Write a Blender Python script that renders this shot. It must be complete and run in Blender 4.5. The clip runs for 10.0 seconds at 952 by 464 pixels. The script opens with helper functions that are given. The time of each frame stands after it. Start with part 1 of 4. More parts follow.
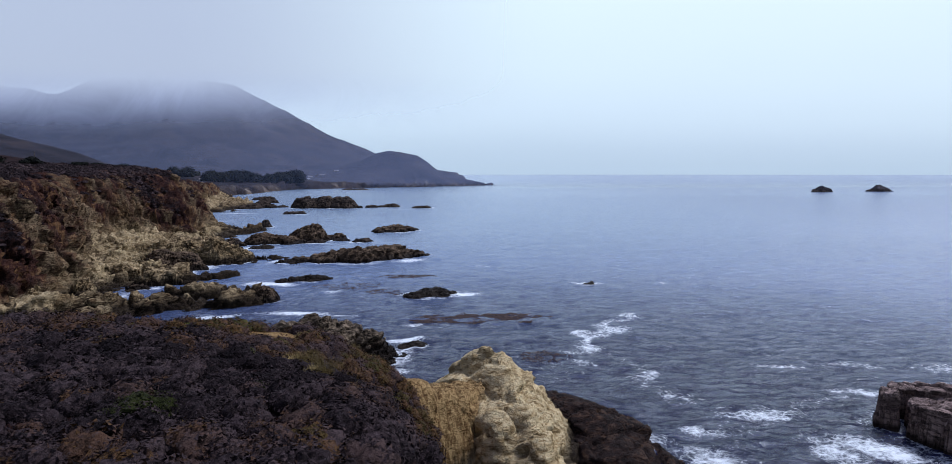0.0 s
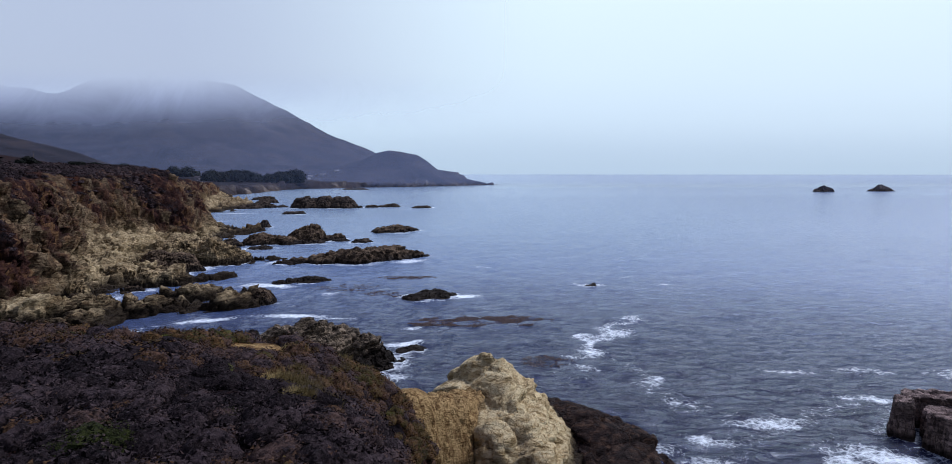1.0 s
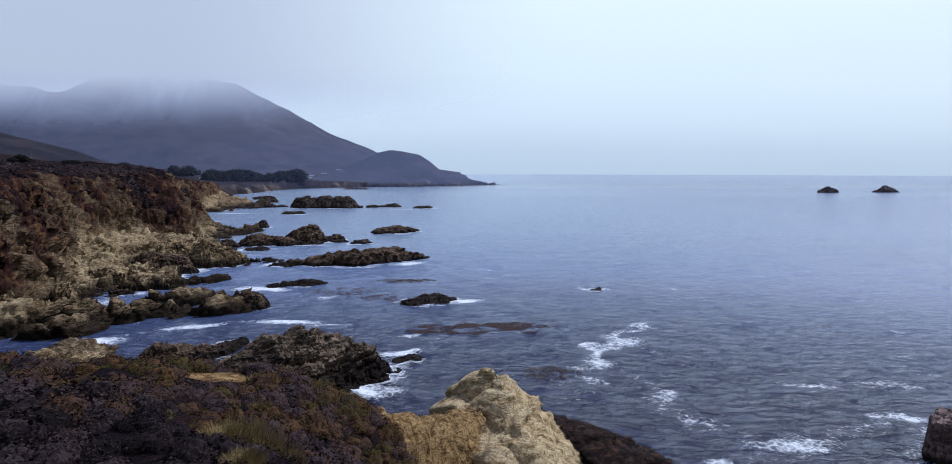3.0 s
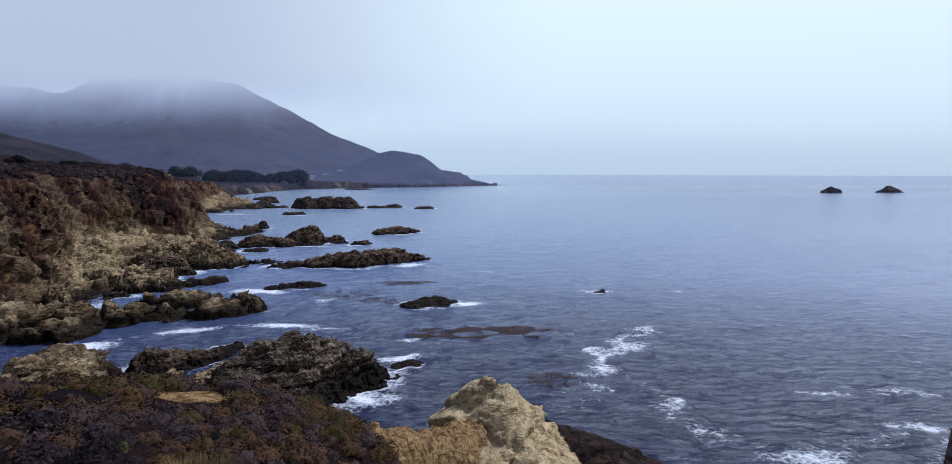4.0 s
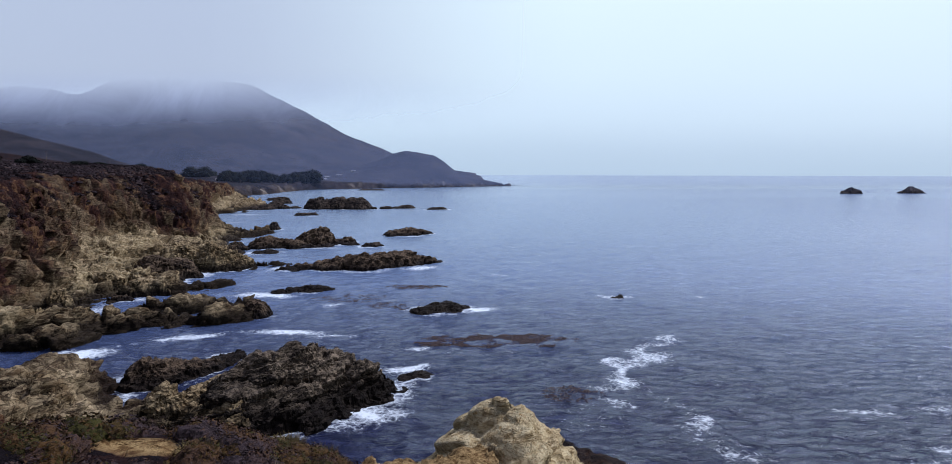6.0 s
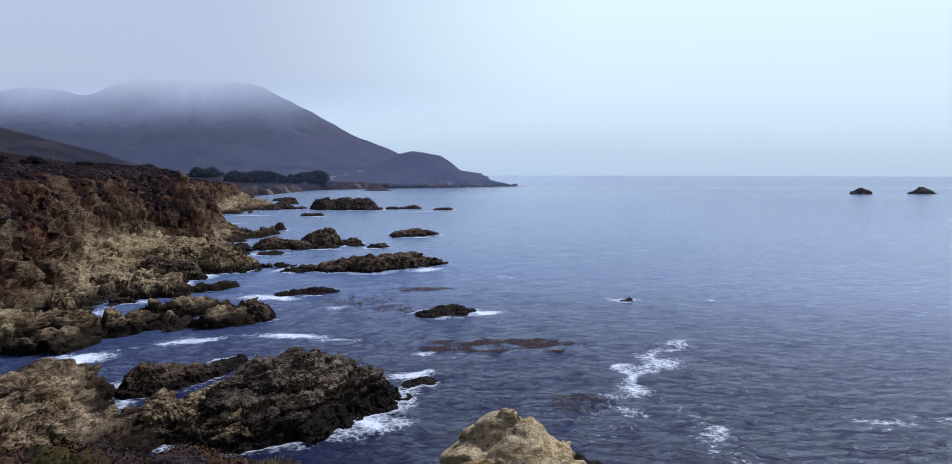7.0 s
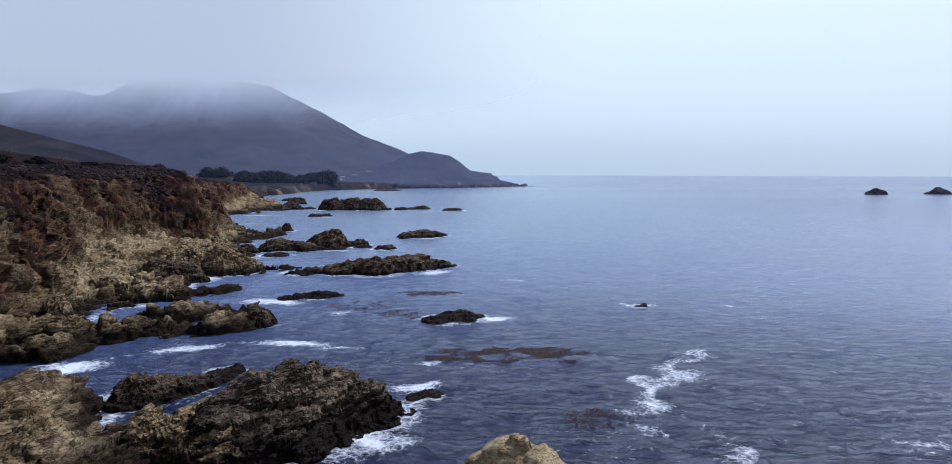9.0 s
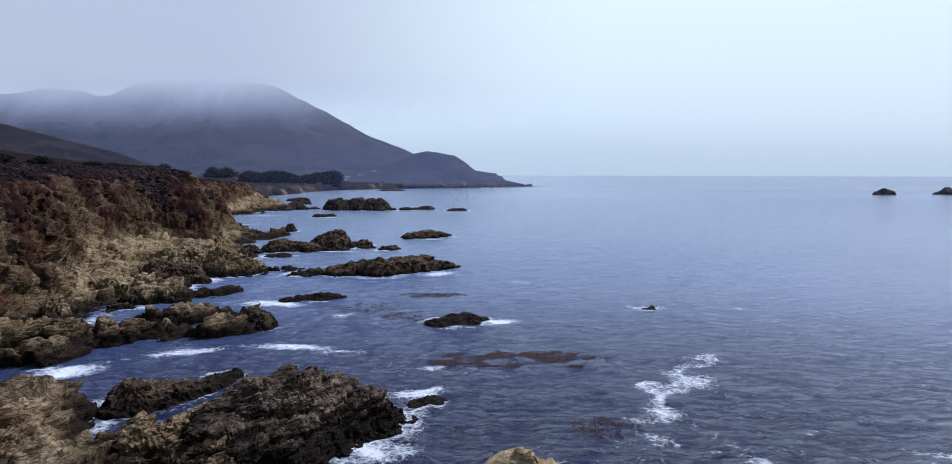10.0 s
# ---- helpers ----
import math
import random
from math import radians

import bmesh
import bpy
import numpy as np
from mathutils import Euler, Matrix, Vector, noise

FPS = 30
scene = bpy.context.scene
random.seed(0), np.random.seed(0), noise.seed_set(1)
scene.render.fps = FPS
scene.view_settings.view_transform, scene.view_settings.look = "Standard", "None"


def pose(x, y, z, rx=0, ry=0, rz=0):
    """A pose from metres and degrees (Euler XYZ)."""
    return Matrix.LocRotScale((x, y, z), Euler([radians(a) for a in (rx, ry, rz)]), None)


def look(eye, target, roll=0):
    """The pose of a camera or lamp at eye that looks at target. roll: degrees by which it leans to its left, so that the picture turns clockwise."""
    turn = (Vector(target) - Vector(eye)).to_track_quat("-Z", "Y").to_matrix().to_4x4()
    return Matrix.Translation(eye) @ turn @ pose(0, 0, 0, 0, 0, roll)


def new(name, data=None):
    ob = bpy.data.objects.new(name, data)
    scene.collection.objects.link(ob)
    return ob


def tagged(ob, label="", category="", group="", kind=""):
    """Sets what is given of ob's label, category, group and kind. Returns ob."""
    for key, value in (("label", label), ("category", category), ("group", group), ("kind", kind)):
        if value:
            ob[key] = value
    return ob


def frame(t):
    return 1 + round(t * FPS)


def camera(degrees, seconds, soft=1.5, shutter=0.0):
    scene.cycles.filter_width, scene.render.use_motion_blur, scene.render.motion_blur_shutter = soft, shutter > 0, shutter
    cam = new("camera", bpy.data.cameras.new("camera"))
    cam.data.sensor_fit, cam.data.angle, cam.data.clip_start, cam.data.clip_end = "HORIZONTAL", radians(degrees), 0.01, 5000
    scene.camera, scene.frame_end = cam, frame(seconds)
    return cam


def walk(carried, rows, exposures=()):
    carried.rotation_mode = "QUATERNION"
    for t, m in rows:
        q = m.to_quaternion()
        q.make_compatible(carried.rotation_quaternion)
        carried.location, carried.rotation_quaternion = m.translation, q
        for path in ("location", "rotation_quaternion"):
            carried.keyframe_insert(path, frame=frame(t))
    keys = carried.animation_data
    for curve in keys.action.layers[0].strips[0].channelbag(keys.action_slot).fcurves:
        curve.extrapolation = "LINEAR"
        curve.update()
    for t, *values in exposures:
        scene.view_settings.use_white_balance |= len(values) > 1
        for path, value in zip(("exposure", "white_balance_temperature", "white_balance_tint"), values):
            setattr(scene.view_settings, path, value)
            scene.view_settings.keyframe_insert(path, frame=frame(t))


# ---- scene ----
cam = camera(73.9, 10.0, soft=0.3)
PATH = [
    (0, (-1.06, -0.593, 35.087), (-0.947, 1.395, 34.902), 0.0),
    (0.5, (-0.896, 0.906, 35.114), (-0.784, 2.895, 34.929), 0.0),
    (1, (-0.758, 2.458, 35.154), (-0.647, 4.446, 34.968), 0.0),
    (1.5, (-0.614, 4.069, 35.172), (-0.504, 6.057, 34.986), 0.0),
    (2, (-0.527, 5.719, 35.184), (-0.417, 7.708, 34.998), 0.0),
    (2.5, (-0.385, 7.397, 35.221), (-0.277, 9.386, 35.034), 0.1),
    (4, (0.071, 12.586, 35.13), (0.171, 14.575, 34.945), 0.1),
    (4.5, (0.312, 14.122, 35.164), (0.406, 16.111, 34.979), 0.1),
    (5, (0.462, 15.741, 35.174), (0.546, 17.731, 34.99), 0.1),
    (5.5, (0.55, 17.502, 35.139), (0.62, 19.492, 34.955), 0.1),
    (7, (0.644, 22.029, 35.315), (0.681, 24.02, 35.132), 0.1),
    (7.5, (0.658, 23.711, 35.316), (0.687, 25.703, 35.133), 0.1),
    (8, (0.766, 25.231, 35.347), (0.787, 27.223, 35.164), 0.1),
    (8.5, (0.859, 26.673, 35.409), (0.873, 28.664, 35.226), 0.1),
    (9, (0.95, 28.193, 35.442), (0.957, 30.184, 35.259), 0.1),
    (9.5, (1.063, 29.721, 35.436), (1.062, 31.713, 35.253), 0.1),
    (10, (1.135, 31.221, 35.427), (1.126, 33.213, 35.244), 0.1),
]
walk(cam, [(t, look(eye, target, roll)) for t, eye, target, roll in PATH])

# ---- sky, fog light and sun ----
def build_world():
    w = bpy.data.worlds.new("overcast_sky")
    scene.world = w
    w.use_nodes = True
    nt = w.node_tree
    nt.nodes.clear()
    nn, ln = nt.nodes.new, nt.links.new
    out, bg = nn("ShaderNodeOutputWorld"), nn("ShaderNodeBackground")
    sky = nn("ShaderNodeTexSky")
    sky.sky_type, sky.sun_disc = "NISHITA", False
    sky.sun_elevation, sky.sun_rotation = radians(50.5), radians(58)
    sky.air_density, sky.dust_density = 1.0, 4.0
    co = nn("ShaderNodeTexCoord")
    sep = nn("ShaderNodeSeparateXYZ")
    ln(co.outputs["Generated"], sep.inputs[0])
    cloud = nn("ShaderNodeTexNoise")
    stretch = nn("ShaderNodeMapping")
    stretch.inputs["Scale"].default_value = (1.0, 1.0, 5.0)
    ln(co.outputs["Generated"], stretch.inputs[0])
    ln(stretch.outputs[0], cloud.inputs["Vector"])
    cloud.inputs["Scale"].default_value, cloud.inputs["Detail"].default_value = 2.2, 5
    wob = nn("ShaderNodeMath")
    wob.operation = "MULTIPLY_ADD"
    ln(cloud.outputs["Fac"], wob.inputs[0])
    wob.inputs[1].default_value, wob.inputs[2].default_value = SKY_CLOUD, -SKY_CLOUD / 2
    add = nn("ShaderNodeMath")
    ln(sep.outputs["Z"], add.inputs[0])
    ln(wob.outputs[0], add.inputs[1])
    ramp = nn("ShaderNodeValToRGB")
    ln(add.outputs[0], ramp.inputs[0])
    el = ramp.color_ramp.elements
    el[0].position, el[0].color = 0.0, SKY_LOW
    el[1].position, el[1].color = 1.0, SKY_TOP
    for p, c in ((0.10, SKY_MID), (0.25, SKY_HIGH), (0.5, SKY_UPPER)):
        e = el.new(p)
        e.color = c
    mix = nn("ShaderNodeMix")
    mix.data_type = "RGBA"
    mix.inputs["Factor"].default_value = 0.9
    dim = nn("ShaderNodeVectorMath")
    dim.operation = "SCALE"
    dim.inputs["Scale"].default_value = 0.1
    ln(sky.outputs[0], dim.inputs[0])
    ln(dim.outputs[0], mix.inputs["A"])
    ln(ramp.outputs[0], mix.inputs["B"])
    ln(mix.outputs["Result"], bg.inputs["Color"])
    ahead = nn("ShaderNodeVectorMath")
    ahead.operation = "DOT_PRODUCT"
    ln(co.outputs["Generated"], ahead.inputs[0])
    ahead.inputs[1].default_value = (0.4, 0.917, 0.25)
    side = nn("ShaderNodeMapRange")
    side.interpolation_type = "SMOOTHSTEP"
    ln(ahead.outputs["Value"], side.inputs[0])
    for k, v in ((1, -0.75), (2, 0.42), (3, SKY_BEHIND), (4, SKY_STRENGTH)):
        side.inputs[k].default_value = v
    ln(side.outputs[0], bg.inputs["Strength"])
    ln(bg.outputs[0], out.inputs[0])


SKY_CLOUD = 0.05
SKY_LOW = (0.64, 0.82, 0.96, 1)
SKY_MID = (0.76, 0.95, 1.12, 1)
SKY_HIGH = (0.88, 1.08, 1.21, 1)
SKY_UPPER = (0.42, 0.53, 0.84, 1)
SKY_TOP = (0.26, 0.32, 0.64, 1)
SKY_STRENGTH = 1.0
SKY_BEHIND = 0.42
build_world()
sun = new("sun", bpy.data.lights.new("sun", "SUN"))
sun.data.energy, sun.data.angle, sun.data.color = 3.4, radians(16), (0.86, 0.93, 1.1)
sun.matrix_world = look((60, 37, 85), (0, 0, 0))
scene.view_settings.exposure = 0.0


# ---- noise in numpy ----
def hash3(i, j, k, seed):
    h = (i * 374761393 + j * 668265263 + k * 2147483647 + seed * 144269) & 0xFFFFFFFF
    h = ((h ^ (h >> 13)) * 1274126177) & 0xFFFFFFFF
    h = ((h ^ (h >> 16)) * 2246822519) & 0xFFFFFFFF
    return ((h ^ (h >> 15)) & 0xFFFFFF) / 16777215.0


def vnoise(x, y, z=0.0, seed=0):
    """Smooth value noise, about -1 to 1."""
    x, y, z = np.broadcast_arrays(np.asarray(x, float), np.asarray(y, float), np.asarray(z, float))
    xi, yi, zi = np.floor(x).astype(np.int64), np.floor(y).astype(np.int64), np.floor(z).astype(np.int64)
    u, v, w = x - xi, y - yi, z - zi
    u, v, w = (q * q * q * (q * (q * 6 - 15) + 10) for q in (u, v, w))
    r = 0
    for a in (0, 1):
        for b in (0, 1):
            for c in (0, 1):
                r = r + hash3(xi + a, yi + b, zi + c, seed) * (u if a else 1 - u) * (v if b else 1 - v) * (w if c else 1 - w)
    return r * 2 - 1


def fbm(x, y, z=0.0, seed=0, octaves=4, ridged=False):
    r, amp, tot = 0, 1.0, 0.0
    for o in range(octaves):
        n = vnoise(x * 2 ** o + 13.7 * o, y * 2 ** o - 7.1 * o, np.asarray(z) * 2 ** o, seed + o)
        r = r + amp * (1 - 2 * np.abs(n) if ridged else n)
        tot += amp
        amp *= 0.5
    return r / tot


def cells(x, y, z, seed=0):
    """Distance to the nearest and second nearest cell point, and a step and slant that is the cell's own."""
    xi, yi, zi = (np.floor(q).astype(np.int64) for q in (x, y, z))
    f1, f2, val = np.full(x.shape, 9.0), np.full(x.shape, 9.0), np.zeros(x.shape)
    for a in (-1, 0, 1):
        for b in (-1, 0, 1):
            for c in (-1, 0, 1):
                i, j, k = xi + a, yi + b, zi + c
                u, v, w = x - i - hash3(i, j, k, seed), y - j - hash3(i, j, k, seed + 1), z - k - hash3(i, j, k, seed + 2)
                d = np.sqrt(u * u + v * v + w * w)
                near = d < f1
                f2 = np.where(near, f1, np.minimum(f2, d))
                own = hash3(i, j, k, seed + 3) - 0.5
                slant = u * (hash3(i, j, k, seed + 4) - 0.5) + v * (hash3(i, j, k, seed + 5) - 0.5) + w * (hash3(i, j, k, seed + 6) - 0.5)
                val = np.where(near, own + 1.5 * slant, val)
                f1 = np.where(near, d, f1)
    return f1, f2, val


def smooth(a, b, x):
    q = np.clip((x - a) / (b - a), 0, 1)
    return q * q * (3 - 2 * q)


# ---- shaping the land ----
def ridge(X, Y, spine, p=2.0):
    """Height of a rise along a spine of (x, y, top, half width at the water)."""
    best = np.full(X.shape, -9.0)
    for (ax, ay, az, aw), (bx, by, bz, bw) in zip(spine[:-1], spine[1:]):
        dx, dy = bx - ax, by - ay
        q = np.clip(((X - ax) * dx + (Y - ay) * dy) / (dx * dx + dy * dy + 1e-9), 0, 1)
        d = np.hypot(X - ax - q * dx, Y - ay - q * dy)
        top, wid = az + q * (bz - az), aw + q * (bw - aw)
        best = np.maximum(best, np.maximum(top * (1 - (d / wid) ** p), -4 - 0.0 * d))
    return best


def inside(X, Y, poly):
    """Signed distance to a closed outline, positive inside."""
    d2, sign = np.full(X.shape, 1e12), np.zeros(X.shape, bool)
    for (ax, ay), (bx, by) in zip(poly, poly[1:] + poly[:1]):
        dx, dy = bx - ax, by - ay
        q = np.clip(((X - ax) * dx + (Y - ay) * dy) / (dx * dx + dy * dy), 0, 1)
        d2 = np.minimum(d2, (X - ax - q * dx) ** 2 + (Y - ay - q * dy) ** 2)
        if dy:
            sign ^= ((ay > Y) != (by > Y)) & (X < dx * (Y - ay) / dy + ax)
    return np.where(sign, 1, -1) * np.sqrt(d2)


def blocky(X, Y, Z, size, seed, tilt=0.5):
    """Broken, bedded rock: steps and clefts, about -1 to 1."""
    u, v, w = X * 0.8 + Z * tilt, Y * 0.65 + X * 0.3, Z * 2.0 - X * tilt * 1.1 + Y * 0.45
    wx = 0.35 * vnoise(X / size * 1.3, Y / size * 1.3, Z / size, seed + 9)
    f1, f2, val = cells(u / size + wx, v / size + wx, w / size, seed)
    return val * 1.1 - 0.5 * np.exp(-(f2 - f1) / 0.07)


def normals(V, F):
    n = np.cross(V[F[:, 2]] - V[F[:, 0]], V[F[:, 3]] - V[F[:, 1]])
    N = np.zeros_like(V)
    for k in range(4):
        for c in range(3):
            N[:, c] += np.bincount(F[:, k], n[:, c], len(V))
    return N / (np.linalg.norm(N, axis=1, keepdims=True) + 1e-9)


def ledges(V, size, seed):
    """Thin parallel beds that dip the same way everywhere, with sharp lips."""
    w = 0.87 * V[:, 2] - 0.48 * V[:, 0] + 0.16 * V[:, 1] + 0.16 * size * vnoise(V[:, 0] / size, V[:, 1] / size, V[:, 2] / size, seed)
    f = np.mod(w / (0.3 * size), 1)
    return np.where(f < 0.8, f / 0.8, (1 - f) / 0.2) - 0.5


def crag(V, F, mask, size, depth, seed, beds=0.7):
    """Breaks a surface into bedded blocks at three sizes, outwards along its normals."""
    for k, (s, d) in enumerate(((1.0, 1.0), (0.42, 0.24), (0.17, 0.06))):
        N = normals(V, F)
        cut = blocky(V[:, 0], V[:, 1], V[:, 2], size * s, seed + 10 * k)
        if k < 2:
            cut = cut + beds * ledges(V, size * s, seed + 5)
        V = V + N * (mask * depth * d * cut)[:, None]
    return V


def link_mesh(name, verts, faces, material, parent=None, label="", smooth_faces=True):
    me = bpy.data.meshes.new(name)
    faces = np.asarray(faces, np.int32)
    n, k = faces.shape
    me.vertices.add(len(verts))
    me.vertices.foreach_set("co", np.asarray(verts, np.float32).ravel())
    me.loops.add(n * k)
    me.loops.foreach_set("vertex_index", faces.ravel())
    me.polygons.add(n)
    me.polygons.foreach_set("loop_start", np.arange(0, n * k, k, dtype=np.int32))
    me.update(calc_edges=True)
    me.polygons.foreach_set("use_smooth", np.full(n, smooth_faces))
    me.materials.append(material)
    me.validate()
    ob = new(name, me)
    if parent:
        ob.parent = parent
    return tagged(ob, label)


def attribute(ob, name, values):
    a = ob.data.attributes.new(name, "FLOAT", "POINT")
    a.data.foreach_set("value", np.asarray(values, np.float32))


def grid(x0, x1, y0, y1, step):
    nx, ny = max(2, int(round((x1 - x0) / step)) + 1), max(2, int(round((y1 - y0) / step)) + 1)
    X, Y = np.meshgrid(np.linspace(x0, x1, nx), np.linspace(y0, y1, ny))
    i = np.arange(nx * ny).reshape(ny, nx)
    F = np.stack([i[:-1, :-1], i[:-1, 1:], i[1:, 1:], i[1:, :-1]], -1).reshape(-1, 4)
    return X.ravel(), Y.ravel(), F


def keep_above(V, F, floor, extras=()):
    """Drops what lies deep under water."""
    F = F[(V[F, 2] > floor).any(1)]
    used = np.unique(F)
    back = np.zeros(len(V), np.int64)
    back[used] = np.arange(len(used))
    return V[used], back[F], [e[used] for e in extras]


# ---- materials ----
class Nodes:
    """A small builder for node materials."""

    def __init__(self, name):
        self.m = bpy.data.materials.new(name)
        self.m.use_nodes = True
        self.t = self.m.node_tree
        self.t.nodes.clear()
        self.out = self.t.nodes.new("ShaderNodeOutputMaterial")

    def n(self, kind, ins=None, **props):
        node = self.t.nodes.new("ShaderNode" + kind)
        if "operation" in props:
            node.operation = props["operation"]
        if "use_clamp" in props:
            node.use_clamp = props["use_clamp"]
        if "interpolation_type" in props:
            node.interpolation_type = props["interpolation_type"]
        if "data_type" in props:
            node.data_type = props["data_type"]
        if "feature" in props:
            node.feature = props["feature"]
        if "attribute_name" in props:
            node.attribute_name = props["attribute_name"]
        for k, v in (ins or {}).items():
            self.put(node.inputs[k], v)
        return node

    def put(self, socket, v):
        if isinstance(v, bpy.types.NodeSocket):
            self.t.links.new(v, socket)
        else:
            socket.default_value = v

    def math(self, op, a, b=0.0, clamp=False):
        return self.n("Math", {0: a, 1: b}, operation=op, use_clamp=clamp).outputs[0]

    def noise(self, vec, scale, detail=4.0, rough=0.55, warp=0.0):
        return self.n("TexNoise", {"Vector": vec, "Scale": scale, "Detail": detail, "Roughness": rough, "Distortion": warp}).outputs["Fac"]

    def range(self, v, a, b, lo=0.0, hi=1.0):
        return self.n("MapRange", {0: v, 1: a, 2: b, 3: lo, 4: hi}, interpolation_type="SMOOTHSTEP").outputs[0]

    def mix(self, f, a, b):
        node = self.n("Mix", data_type="RGBA")
        for key, v in (("Factor", f), ("A", a), ("B", b)):
            s = [q for q in node.inputs if q.name == key and (q.type == "RGBA" or key == "Factor" and q.type == "VALUE")][0]
            self.put(s, v if isinstance(v, bpy.types.NodeSocket) or key == "Factor" else (*v, 1))
        return [q for q in node.outputs if q.type == "RGBA"][0]

    def ramp(self, f, stops):
        node = self.n("ValToRGB", {0: f})
        el = node.color_ramp.elements
        while len(el) < len(stops):
            el.new(0.5)
        for e, (p, c) in zip(el, stops):
            e.position, e.color = p, (*c, 1)
        return node.outputs[0]

    def bump(self, h, strength, dist, normal=None):
        ins = {"Height": h, "Strength": strength, "Distance": dist}
        if normal:
            ins["Normal"] = normal
        return self.n("Bump", ins).outputs[0]

    def place(self, scale=(1, 1, 1), turn=(0, 0, 0)):
        p = self.n("NewGeometry").outputs["Position"]
        return self.n("Mapping", {"Vector": p, "Scale": scale, "Rotation": turn}).outputs[0]

    def surface(self, color, rough, normal=None, **more):
        ins = {"Base Color": color if isinstance(color, bpy.types.NodeSocket) else (*color, 1), "Roughness": rough}
        if normal:
            ins["Normal"] = normal
        ins.update({k.replace("_", " "): v for k, v in more.items()})
        b = self.n("BsdfPrincipled", ins)
        self.t.links.new(b.outputs[0], self.out.inputs[0])
        return self.m

    def attr(self, name):
        return self.n("Attribute", attribute_name=name).outputs["Fac"]


def rock_colour(q, light, mid, dark, grain=1.0, wet_shade=(0.5, 2.2)):
    """Colour, roughness and normal of weathered shore rock; the splash zone is dark with weed and painted shade."""
    p = q.place()
    bed = q.place((0.6, 0.75, 2.2), (0.5, -0.45, 0.3))
    big = q.noise(p, 0.13, 5, 0.6, 0.6)
    fine = q.noise(bed, 1.1 * grain, 8, 0.68, 0.4)
    col = q.ramp(big, [(0.32, dark), (0.46, mid), (0.6, light), (0.75, mid)])
    pale = tuple(min(0.7, v * 1.5) for v in light)
    col = q.mix(q.range(fine, 0.42, 0.62, 0.0, 0.55), col, light)
    col = q.mix(q.range(q.noise(bed, 0.75 * grain, 9, 0.72, 0.3), 0.58, 0.72, 0.0, 0.5), col, pale)
    col = q.mix(q.range(q.noise(bed, 0.38 * grain, 9, 0.72, 0.8), 0.55, 0.64, 0.0, 0.65), col, dark)
    seam = q.math("ABSOLUTE", q.math("SUBTRACT", q.noise(q.place((0.45, 0.55, 1.5), (0.5, -0.45, 0.3)), 0.55 * grain, 5, 0.6, 0.7), 0.5))
    joint = q.math("ABSOLUTE", q.math("SUBTRACT", q.noise(q.place((1.2, 0.9, 0.45), (0.2, 0.35, 0.6)), 0.45 * grain, 4, 0.55, 0.5), 0.5))
    cleft = q.math("MINIMUM", q.range(seam, 0.0, 0.03), q.range(joint, 0.0, 0.02))
    warped = q.n("VectorMath", {0: q.n("TexNoise", {"Vector": p, "Scale": 0.9, "Detail": 3.0}).outputs["Color"], 1: (1.2, 1.2, 1.2), 2: bed}, operation="MULTIPLY_ADD").outputs[0]
    block = q.n("SeparateXYZ", {0: q.n("TexVoronoi", {"Vector": warped, "Scale": 1.1 * grain}).outputs["Color"]}).outputs["X"]
    col = q.mix(q.range(block, 0.5, 0.95, 0.0, 0.5), col, light)
    col = q.mix(q.range(block, 0.45, 0.05, 0.0, 0.6), col, dark)
    broad = q.noise(p, 0.05, 6, 0.62, 0.5)
    col = q.mix(q.range(broad, 0.52, 0.64, 0.0, 0.75), col, mid)
    col = q.mix(q.math("MULTIPLY", q.math("SUBTRACT", 1.0, cleft), 0.55), col, (0.012, 0.009, 0.008))
    z = q.n("SeparateXYZ", {0: p}).outputs["Z"]
    # Dark foot band: wet weed, plus the rocks' shaded foot put into the colour.
    zone = q.math("ADD", z, q.math("MULTIPLY", q.math("SUBTRACT", q.noise(p, 0.3, 5), 0.5), 2.4))
    damp_shade = q.range(zone, wet_shade[0], wet_shade[1], 1.0, 0.0)
    weed = q.mix(q.noise(p, 1.4, 4), (0.004, 0.003, 0.004), (0.022, 0.014, 0.01))
    col = q.mix(q.math("MULTIPLY", damp_shade, 0.93), col, weed)
    rough = q.math("SUBTRACT", 0.88, q.math("MULTIPLY", damp_shade, 0.3))
    nrm = q.bump(q.noise(bed, 1.6 * grain, 8, 0.68), 0.9, 0.6)
    nrm = q.bump(cleft, 0.7, 0.35, nrm)
    nrm = q.bump(block, 0.5, 0.3, nrm)
    return col, rough, nrm


TAN = (0.44, 0.32, 0.185)


def rock_material(name, *a, **k):
    q = Nodes(name)
    c, r, n = rock_colour(q, *a, **k)
    return q.surface(c, r, n, Specular_IOR_Level=0.06)


m_rock_dark = rock_material("dark_shore_rock", (0.24, 0.175, 0.12), (0.06, 0.042, 0.031), (0.006, 0.005, 0.005), wet_shade=(2.4, 4.2))
m_rock_brown = rock_material("brown_shore_rock", (0.21, 0.14, 0.09), (0.07, 0.044, 0.029), (0.012, 0.008, 0.008), wet_shade=(0.6, 2.6))
m_rock_tan = rock_material("tan_shore_rock", (0.42, 0.3, 0.165), (0.2, 0.13, 0.065), (0.022, 0.015, 0.011), wet_shade=(0.8, 3.2))
m_rock_block = rock_material("purple_brown_rock", (0.34, 0.24, 0.21), (0.2, 0.135, 0.118), (0.045, 0.03, 0.028), wet_shade=(0.2, 1.4))
m_rock_far = rock_material("distant_rock", (0.1, 0.07, 0.052), (0.035, 0.026, 0.023), (0.012, 0.01, 0.011), grain=0.4, wet_shade=(0.0, 2.4))


